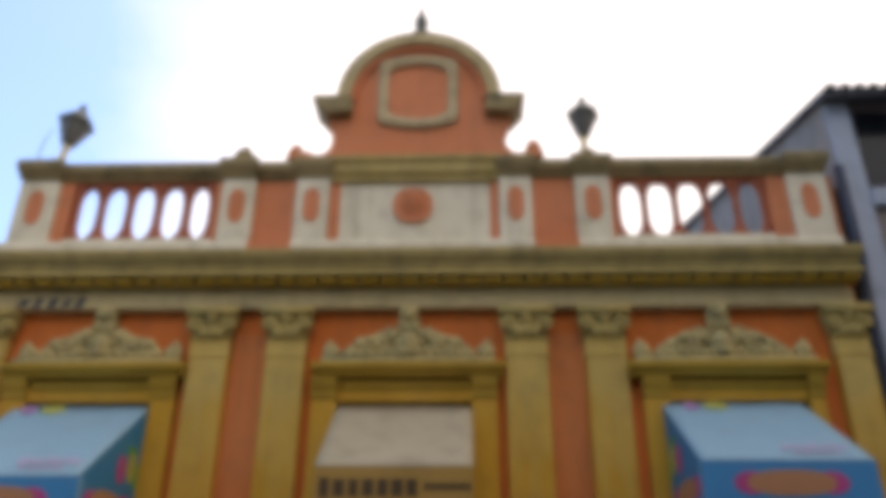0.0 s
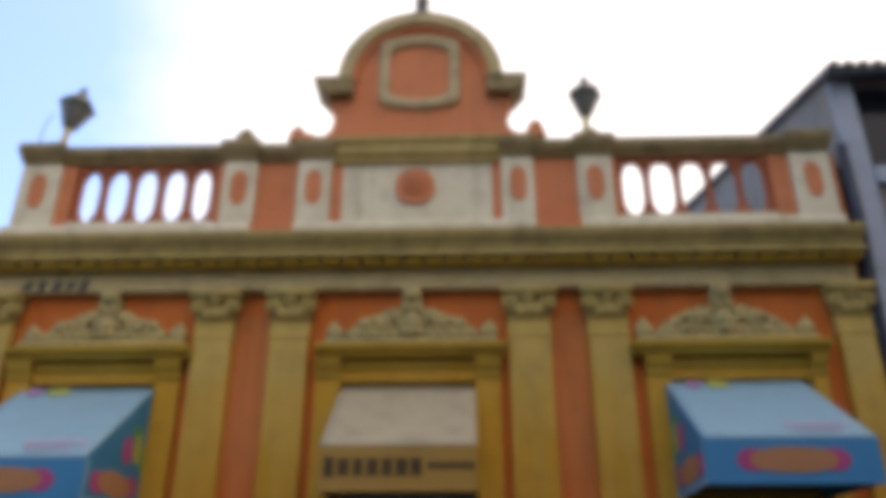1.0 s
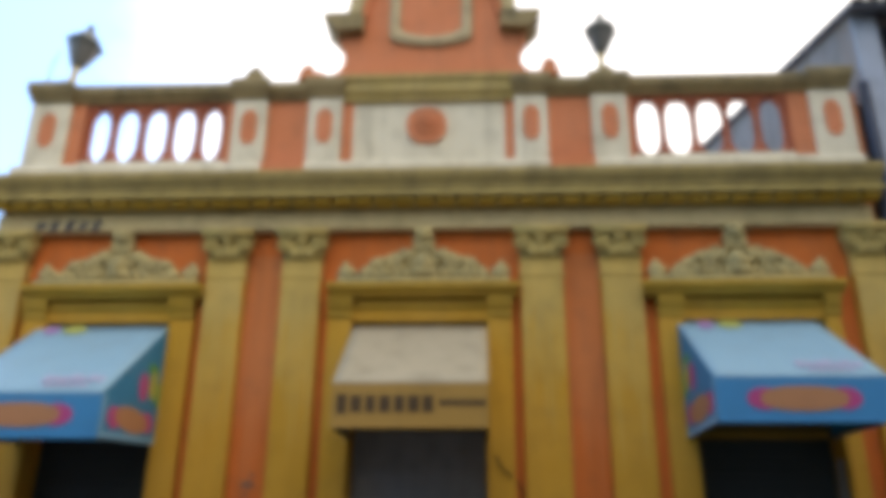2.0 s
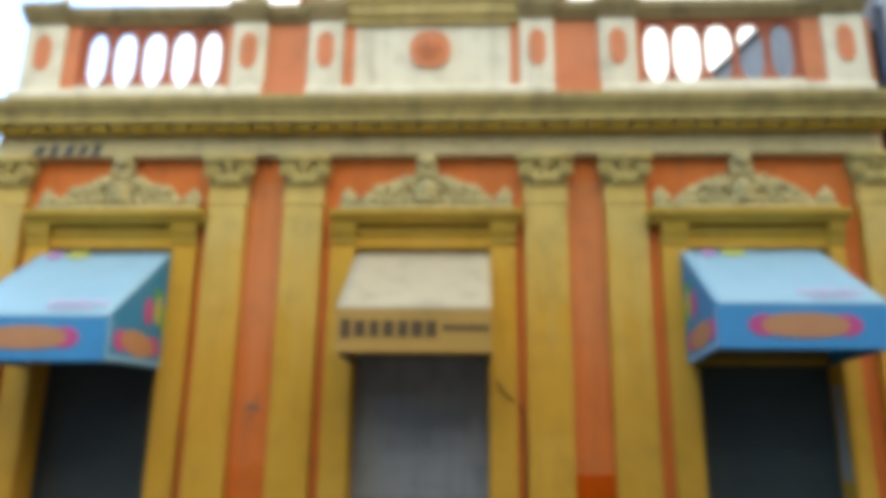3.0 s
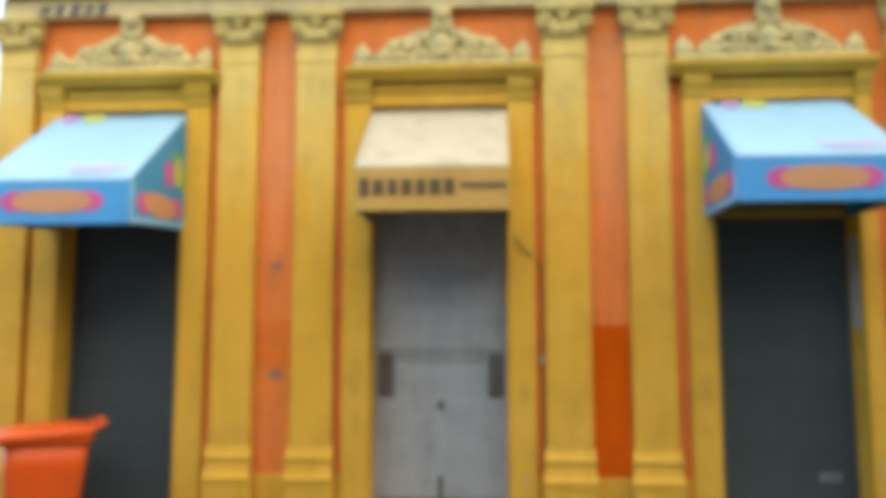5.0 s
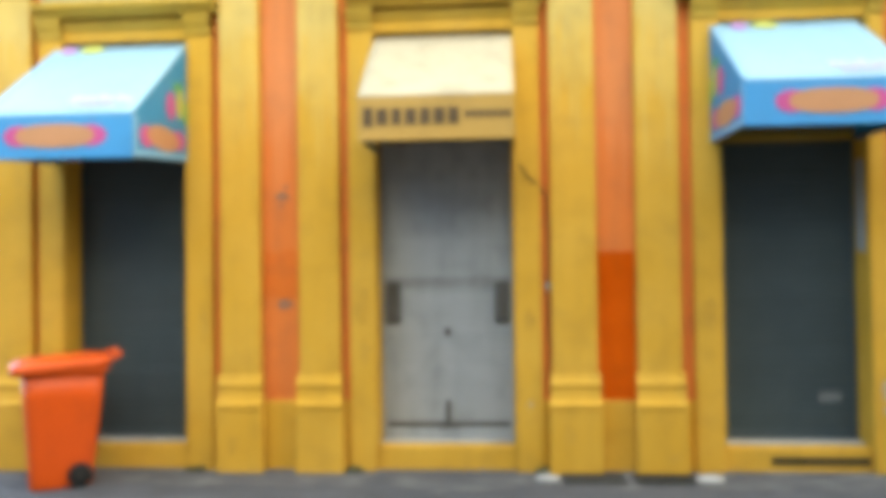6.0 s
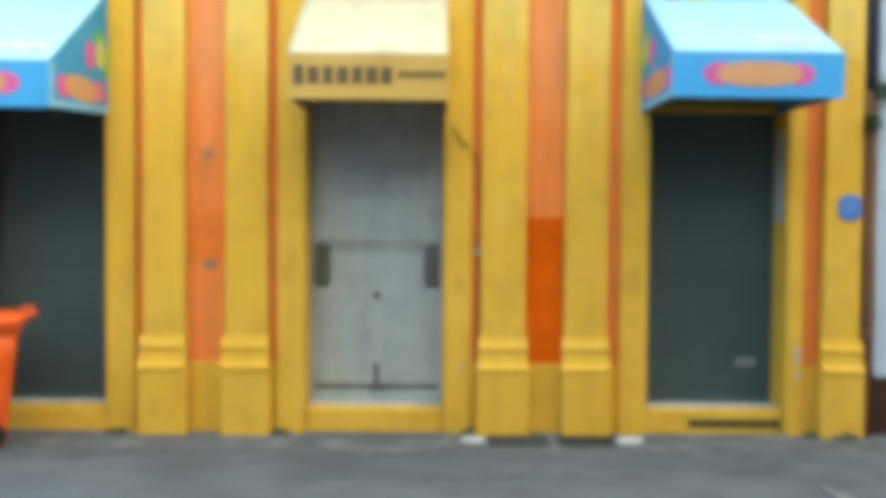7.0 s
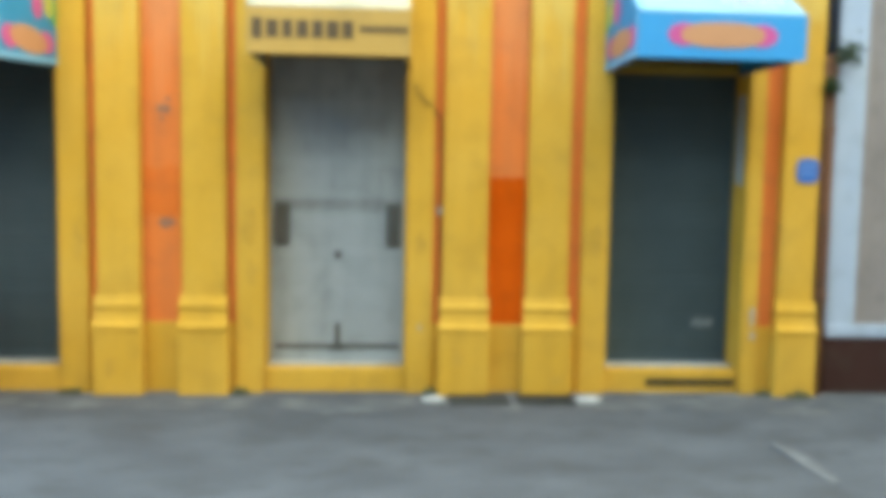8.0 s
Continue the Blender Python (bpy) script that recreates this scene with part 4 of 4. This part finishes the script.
# ---- wheelie bin ----
def wheelie_bin(x, y, turn):
    ob = thing("wheelie_bin", "bright orange plastic wheelie bin with closed lid on the street", "bin", at=(x, y, G0))
    bm = bmesh.new()
    rings = []
    for f, z in ((-0.08, 0.0), (0.0, 0.025), (0.25, 0.25), (0.5, 0.5), (0.75, 0.72), (0.95, 0.94)):
        w, d = 0.215 + 0.06 * f, 0.25 + 0.085 * f
        rings.append([bm.verts.new((0.02 * f + px, py, z)) for px, py in oval(0, 0, d, w, 24, 0.35)])
    for a, b in zip(rings, rings[1:]):
        for k in range(24):
            bm.faces.new((a[k], a[(k + 1) % 24], b[(k + 1) % 24], b[k]))
    bm.faces.new(rings[0])
    bm.faces.new(rings[-1])
    body = part("body", bm, BINRED, ob, smooth=True)
    part("rim", prism_flat(oval(0.02, 0, 0.36, 0.30, 24, 0.35), 0.925, 0.965), BINRED, body)
    bm = bmesh.new()
    rows = []
    for f, z in ((1.0, 0.93), (1.03, 0.95), (1.03, 0.99), (0.97, 1.015), (0.7, 1.035), (0.2, 1.045)):
        rows.append([bm.verts.new((0.0 + px * f, py * f, z + 0.035 * (px * f + 0.37) / 0.74)) for px, py in oval(0, 0, 0.385, 0.31, 24, 0.35)])
    for a, b in zip(rows, rows[1:]):
        for k in range(24):
            bm.faces.new((a[k], a[(k + 1) % 24], b[(k + 1) % 24], b[k]))
    bm.faces.new(rows[0])
    bm.faces.new(rows[-1])
    lid = part("lid", bm, BINRED, ob, "orange rounded lid", True)
    part("handle", tube(bmesh.new(), [(0.32, -0.24, 1.005), (0.44, -0.24, 1.055), (0.46, -0.18, 1.06), (0.46, 0.18, 1.06), (0.44, 0.24, 1.055), (0.32, 0.24, 1.005)], 0.028), BINRED, ob)
    for side in (-1, 1):
        bm = bmesh.new()
        tyre = []
        for r, t in ((0.05, -0.022), (0.092, -0.025), (0.10, -0.012), (0.10, 0.012), (0.092, 0.025), (0.05, 0.022)):
            tyre.append([bm.verts.new((0.145 + r * math.cos(2 * math.pi * k / 20), side * 0.235 + t, 0.10 + r * math.sin(2 * math.pi * k / 20))) for k in range(20)])
        for a, b in zip(tyre, tyre[1:]):
            for k in range(20):
                bm.faces.new((a[k], a[(k + 1) % 20], b[(k + 1) % 20], b[k]))
        bm.faces.new(tyre[0])
        bm.faces.new(tyre[-1])
        wheel = part("wheel", bm, RUBBER, ob, "black rubber wheel", True)
        part("hub", block(0.11, 0.18, side * 0.235 - 0.03, side * 0.235 + 0.03, 0.065, 0.135, 0.015), IRON, wheel)
    part("axle", tube(bmesh.new(), [(0.145, -0.235, 0.10), (0.145, 0.235, 0.10)], 0.012), IRON, ob)
    ob.rotation_euler = (0, 0, radians(turn))
    ob.scale = (1, 1, 1.045)
    return ob


def prism_flat(outline, z0, z1):
    bm = bmesh.new()
    low = [bm.verts.new((x, y, z0)) for x, y in outline]
    high = [bm.verts.new((x, y, z1)) for x, y in outline]
    n = len(outline)
    bm.faces.new(low)
    bm.faces.new(high)
    for k in range(n):
        bm.faces.new((low[k], low[(k + 1) % n], high[(k + 1) % n], high[k]))
    return bm


wheelie_bin(-3.305, -0.55, 31)

# ---- small things on the front ----
plaque = thing("wall_plaque", "small blue enamel plaque on the yellow pilaster", "sign", at=(4.245, -0.112, 2.01))
part("plate", prism(bmesh.new(), oval(0, 0, 0.098, 0.11, 24, 0.5), -0.012, 0.0), ENAMEL, plaque)
for k, w in enumerate((0.06, 0.07)):
    part("lettering_bar", block(-w, w, -0.0155, -0.0125, 0.03 - k * 0.06, 0.042 - k * 0.06), ENAMEL_BAR, plaque)

notice = thing("paper_notice", "torn white paper notice pasted on the door reveal", "poster", at=(3.708, 0.10, 2.28))
bm = bmesh.new()
rag = [(-0.09, -0.42), (0.085, -0.39), (0.09, 0.1), (0.075, 0.42), (-0.085, 0.40), (-0.095, 0.0)]
face = [bm.verts.new((-0.004, y, z)) for y, z in rag]
rear = [bm.verts.new((-0.0005, y, z)) for y, z in rag]
bm.faces.new(face)
bm.faces.new(rear)
for k in range(len(rag)):
    bm.faces.new((face[k], face[(k + 1) % len(rag)], rear[(k + 1) % len(rag)], rear[k]))
part("sheet", bm, PAPER, notice)

cable = thing("cable", "thin dark cable clipped to the wall beside the doorway", "cable", at=(0.90, 0, 0.62))
run = [(0.70, -0.088, 2.69), (0.76, -0.10, 2.58), (0.82, -0.10, 2.53), (0.875, -0.06, 2.49), (0.94, -0.012, 2.40), (0.948, -0.012, 2.0), (0.944, -0.012, 1.5), (0.948, -0.012, 1.0), (0.944, -0.045, 0.64)]
part("wire", tube(bmesh.new(), [(x - 0.90, y, z - 0.62) for x, y, z in run], 0.007), RUBBER, cable, smooth=True)
part("clip", block(0.015, 0.06, -0.03, -0.001, 0.94, 1.01, 0.006), PAPER, cable, "pale plastic clip")

pipe = thing("downpipe", "rusty brown downpipe with a dark upper length between two houses", "pipe", at=(4.44, -0.06, G0))
part("stem", tube(bmesh.new(), [(0, 0, 0.0), (0.005, 0, 1.5), (-0.003, 0, 2.7), (0, 0, 3.1)], 0.058, 12), RUST, pipe, "rusty brown lower length", True)
part("upper_stem", tube(bmesh.new(), [(0, 0, 3.1), (0.0, 0, 4.6), (0.03, -0.01, 5.1), (0.048, -0.02, 5.4), (0.048, -0.02, 6.45)], 0.052, 12), DARKPIPE, pipe, "dark upper length", True)
for z in (0.9, 2.4, 3.9):
    part("collar", lathe(bmesh.new(), [(0.06, z), (0.068, z + 0.005), (0.068, z + 0.06), (0.06, z + 0.065)], 0, 0, 12), RUST, pipe)


def weed(x, y, z, size, seed, label):
    ob = thing("wall_weed", label, "plant", "weeds in the wall joint", at=(x, y, z))
    rnd = random.Random(seed)
    stems, leaves = bmesh.new(), bmesh.new()
    for k in range(9):
        a = rnd.uniform(-math.pi, 0)
        tip = Vector((math.cos(a) * size * rnd.uniform(0.5, 1), math.sin(a) * size * 0.6, rnd.uniform(-0.5, 0.8) * size))
        tube(stems, [(0, 0, 0), tip * 0.5 + Vector((0, 0, 0.15 * size)), tip], 0.003, 5)
        for j in range(26):
            p = tip * rnd.uniform(0.2, 1.05) + Vector((rnd.gauss(0, 0.3), rnd.gauss(0, 0.2), rnd.gauss(0, 0.35))) * size
            d = Vector((rnd.gauss(0, 1), rnd.gauss(0, 1), rnd.gauss(0, 1))).normalized() * 0.04
            s = d.cross(Vector((rnd.gauss(0, 1), rnd.gauss(0, 1), 1))).normalized() * 0.014
            leaves.faces.new([leaves.verts.new(v) for v in (p, p + d * 0.5 + s, p + d, p + d * 0.5 - s)])
    part("stems", stems, LEAF, ob)
    part("leaves", leaves, LEAF, ob)


weed(4.56, -0.13, 3.04, 0.13, 3, "dark green weed rooted in the wall joint")
weed(4.42, -0.13, 2.76, 0.07, 5, "small dark weed rooted beside the pilaster")

def moss_clump(x, y, width, seed):
    ob = thing("moss_clump", "dark green moss and dirt at the foot of the wall", "moss", "moss along the wall foot", at=(x, y, G0))
    bm = bmesh.new()
    lump(bm, 0, -0.012, 0.0, width, 0.035, 0.05, 0, 26, 10)
    for v in bm.verts:
        rough = noise.noise(Vector((v.co.x * 22, v.co.y * 30, v.co.z * 30 + seed)))
        v.co += Vector((0.03 * rough, 0.01 * rough, 0.035 * rough))
        v.co.z = max(v.co.z, -0.02)
    part("cushion", bm, MOSSGREEN, ob, smooth=True)


moss_clump(4.22, -0.19, 0.13, 21)
moss_clump(3.94, -0.11, 0.08, 22)
moss_clump(-2.28, -0.11, 0.10, 23)
moss_clump(0.86, -0.11, 0.07, 24)
moss_clump(-0.82, -0.11, 0.08, 25)

# made-up grates, darkened to stand for the mossy hole under the pedestals
for x0, x1 in ((1.03, 1.55), (1.63, 2.13)):
    grate = thing("drain_grate", "dark mossy grate standing in for the hole under the pilaster pedestals", "drain", "street drains", at=((x0 + x1) / 2, -0.32, G0 - 0.012))
    h = (x1 - x0) / 2
    part("pan", block(-h, h, -0.14, 0.14, 0.0, 0.01), HOLE_MOSS, grate)
    for y in (-0.135, 0.135):
        part("rim", block(-h, h, y - 0.012, y + 0.012, 0.0, 0.03, 0.003), IRON, grate)
    n = 12
    for k in range(n):
        cx = -h + (k + 0.5) * 2 * h / n
        part("bar", block(cx - 0.009, cx + 0.009, -0.123, 0.123, 0.008, 0.024), HOLE_MOSS, grate)
for cx, w in ((0.90, 0.12), (2.27, 0.13)):
    bm = bmesh.new()
    lump(bm, cx, -0.28, G0 - 0.005, w, 0.10, 0.035, 0, 16, 8)
    for v in bm.verts:
        v.co += Vector((0.25, 0.2, 0.1)) * 0.1 * noise.noise(v.co * 9)
    tagged(part("cement_lump", bm, CEMENT, smooth=True), "pale spilled cement lump at the pavement edge", "cement")
# thin dark plate: the hollow's shade is painted, the step is not cut
for x0, x1 in ((2.86, 3.70),):
    part("step_hollow", block(x0, x1, -0.026, -0.0205, 0.005, 0.085, 0.002), HOLLOW_SHADE, house, "dark plate painted as the shade of a doorstep hollow")


# ---- neighbouring house ----
NX, NE = 4.52, 10.6
neighbour = thing("neighbour_house", "beige two-storey house with white trim and dark tiled roof", "building", at=(NX, 0, G0))
VX, YE, ZE, SL = 4.44, -0.25, 7.26, 0.245     # verge, eave line, eave height, slope of the roof
WINDOWS = ((4.79, 5.9), (7.0, 8.1))


def off(bm):
    bmesh.ops.translate(bm, verts=bm.verts, vec=(-NX, 0, -G0))
    return bm


part("wall", off(block(NX, NE, 0.0, 0.3, 0.48, 6.0)), BEIGE, neighbour, "beige rendered front")
for a, b in ((NX, WINDOWS[0][0]), (WINDOWS[0][1], WINDOWS[1][0]), (WINDOWS[1][1], NE)):
    part("window_pier", off(block(a, b, 0.0, 0.3, 6.0, 7.42)), BEIGE, neighbour)
for a, b in WINDOWS:
    part("window_lintel", off(block(a, b, 0.0, 0.3, 7.25, 7.42)), BEIGE, neighbour)
bm = bmesh.new()
side = [(0.3, 0.0), (8.0, 0.0), (8.0, ZE + SL * (8.0 - YE) - 0.06), (0.3, ZE + SL * (0.3 - YE) - 0.06)]
f = [bm.verts.new((NX, y, z)) for y, z in side]
b = [bm.verts.new((NX + 0.3, y, z)) for y, z in side]
bm.faces.new(f)
bm.faces.new(b)
for k in range(4):
    bm.faces.new((f[k], f[(k + 1) % 4], b[(k + 1) % 4], b[k]))
part("side_wall", off(bm), SIDEWALL, neighbour, "bare grey side wall")
# block filling the gap between the houses, its dark colour stands for shade
part("joint_wall", off(block(4.385, NX - 0.001, 0.10, 0.32, G0 - 0.1, 6.25)), GAP_SHADE, neighbour, "dark fill between the houses, coloured as the gap's shade")
part("plinth", off(block(NX, NE, -0.05, 0.3, G0 - 0.1, 0.48, 0.01)), OXBLOOD, neighbour, "dark oxblood painted plinth")
part("ground_frame", off(block(NX + 0.004, 4.80, -0.04, -0.0005, 0.60, 5.0, 0.01)), WHITE, neighbour, "blue-white painted corner band")
part("ground_sill", off(block(NX + 0.004, 8.0, -0.06, -0.0005, 0.483, 0.598, 0.01)), WHITE, neighbour)
part("corner_band", off(block(NX + 0.004, 4.78, -0.04, -0.0005, 5.0, 7.40, 0.01)), WHITE, neighbour)
part("storey_band", off(block(4.80, NE, -0.05, -0.0005, 4.85, 5.0, 0.01)), WHITE, neighbour)
for a, b in WINDOWS:
    window = part("window", off(block(a, b, 0.16, 0.20, 6.0, 7.25)), DARKWOOD, neighbour, "dark blue shuttered window")
    part("window_sill", off(block(a - 0.01, b + 0.06, -0.08, 0.15, 5.96, 6.16, 0.01)), WHITE, window)
    for k in range(2):
        x0 = a + 0.06 + k * (b - a) / 2
        part("pane", off(block(x0, x0 + (b - a) / 2 - 0.12, 0.150, 0.158, 6.28, 7.15)), GLASS, window)
bm = bmesh.new()
q = [(YE, ZE - 0.05), (8.2, ZE + SL * (8.2 - YE) - 0.05), (8.2, ZE + SL * (8.2 - YE)), (YE, ZE)]
f = [bm.verts.new((VX, y, z)) for y, z in q]
b = [bm.verts.new((NE, y, z)) for y, z in q]
bm.faces.new(f)
bm.faces.new(b)
for k in range(4):
    bm.faces.new((f[k], f[(k + 1) % 4], b[(k + 1) % 4], b[k]))
roof = part("roof", off(bm), EAVES, neighbour, "dark boarded eaves under clay tiles")
bm = bmesh.new()
tilelen, arcs = 0.86, 6
outer, inner = [], []
for y, z in ((0.0, 0.0), (tilelen, 0.0)):
    grow = 1.0 if y == 0 else 0.85
    outer.append([bm.verts.new((0.068 * grow * math.cos(math.pi * k / arcs), y, 0.058 * grow * math.sin(math.pi * k / arcs))) for k in range(arcs + 1)])
    inner.append([bm.verts.new((0.056 * grow * math.cos(math.pi * k / arcs), y, 0.046 * grow * math.sin(math.pi * k / arcs))) for k in range(arcs + 1)])
for k in range(arcs):
    bm.faces.new((outer[0][k], outer[0][k + 1], outer[1][k + 1], outer[1][k]))
    bm.faces.new((inner[0][k], inner[0][k + 1], inner[1][k + 1], inner[1][k]))
    bm.faces.new((outer[0][k], outer[0][k + 1], inner[0][k + 1], inner[0][k]))
    bm.faces.new((outer[1][k], outer[1][k + 1], inner[1][k + 1], inner[1][k]))
tile = part("roof_tile", bm, ROOFTILE, roof)
tilt = math.atan(SL)
first = True
for row in range(10):
    for col in range(29):
        y = YE - 0.05 + row * 0.78 * math.cos(tilt)
        spot = (VX + 0.065 + col * 0.152 - NX, y, ZE + SL * (y - YE) + 0.004 + row * 0.0 - G0)
        t = tile if first else share(tile, roof, spot)
        first = False
        t.location = spot
        t.rotation_euler = (tilt + 0.015, 0, 0)

# ---- unseen wall added across the street to block low sky light ----
# taller on the right to darken that end of the front
bm = slab(block(-30, 5, -10.0, -9.6, G0 - 0.1, 6.6), 5, 30, -10.0, -9.6, G0 - 0.1, 12.0)
tagged(part("wall_opposite", bm, LIGHT_BLOCK), "unseen plain brown wall added across the street to block sky light", "wall", kind="structure")

# ---- worn paint on the street ----
bm = bmesh.new()
curve = [(3.36, -1.52), (3.40, -1.66), (3.41, -1.85), (3.40, -2.05), (3.41, -2.30)]
ribs = []
for k, (x, y) in enumerate(curve):
    w = (0.02, 0.045, 0.065, 0.055, 0.03)[k]
    ribs.append([bm.verts.new((x + dx, y, G0 + z)) for dx, z in ((-w, -0.03), (-w, 0.003), (w, 0.003), (w, -0.03))])
for a, b in zip(ribs, ribs[1:]):
    for j in range(4):
        bm.faces.new((a[j], a[(j + 1) % 4], b[(j + 1) % 4], b[j]))
bm.faces.new(ribs[0])
bm.faces.new(ribs[-1])
tagged(part("road_marking", bm, WORN), "worn pale curved paint mark on the street", "road marking", kind="structure")

# ---- thin wire beside the leaning lantern ----
wire = thing("bent_wire", "thin bent grey wire standing on the parapet corner", "wire", at=(-4.12, 0.06, 6.60))
part("strand", tube(bmesh.new(), [(0, 0, 0), (-0.02, 0, 0.16), (0.0, 0, 0.34), (0.06, 0, 0.50)], [0.009, 0.008, 0.007, 0.005], 6), LANTERN, wire, smooth=True)
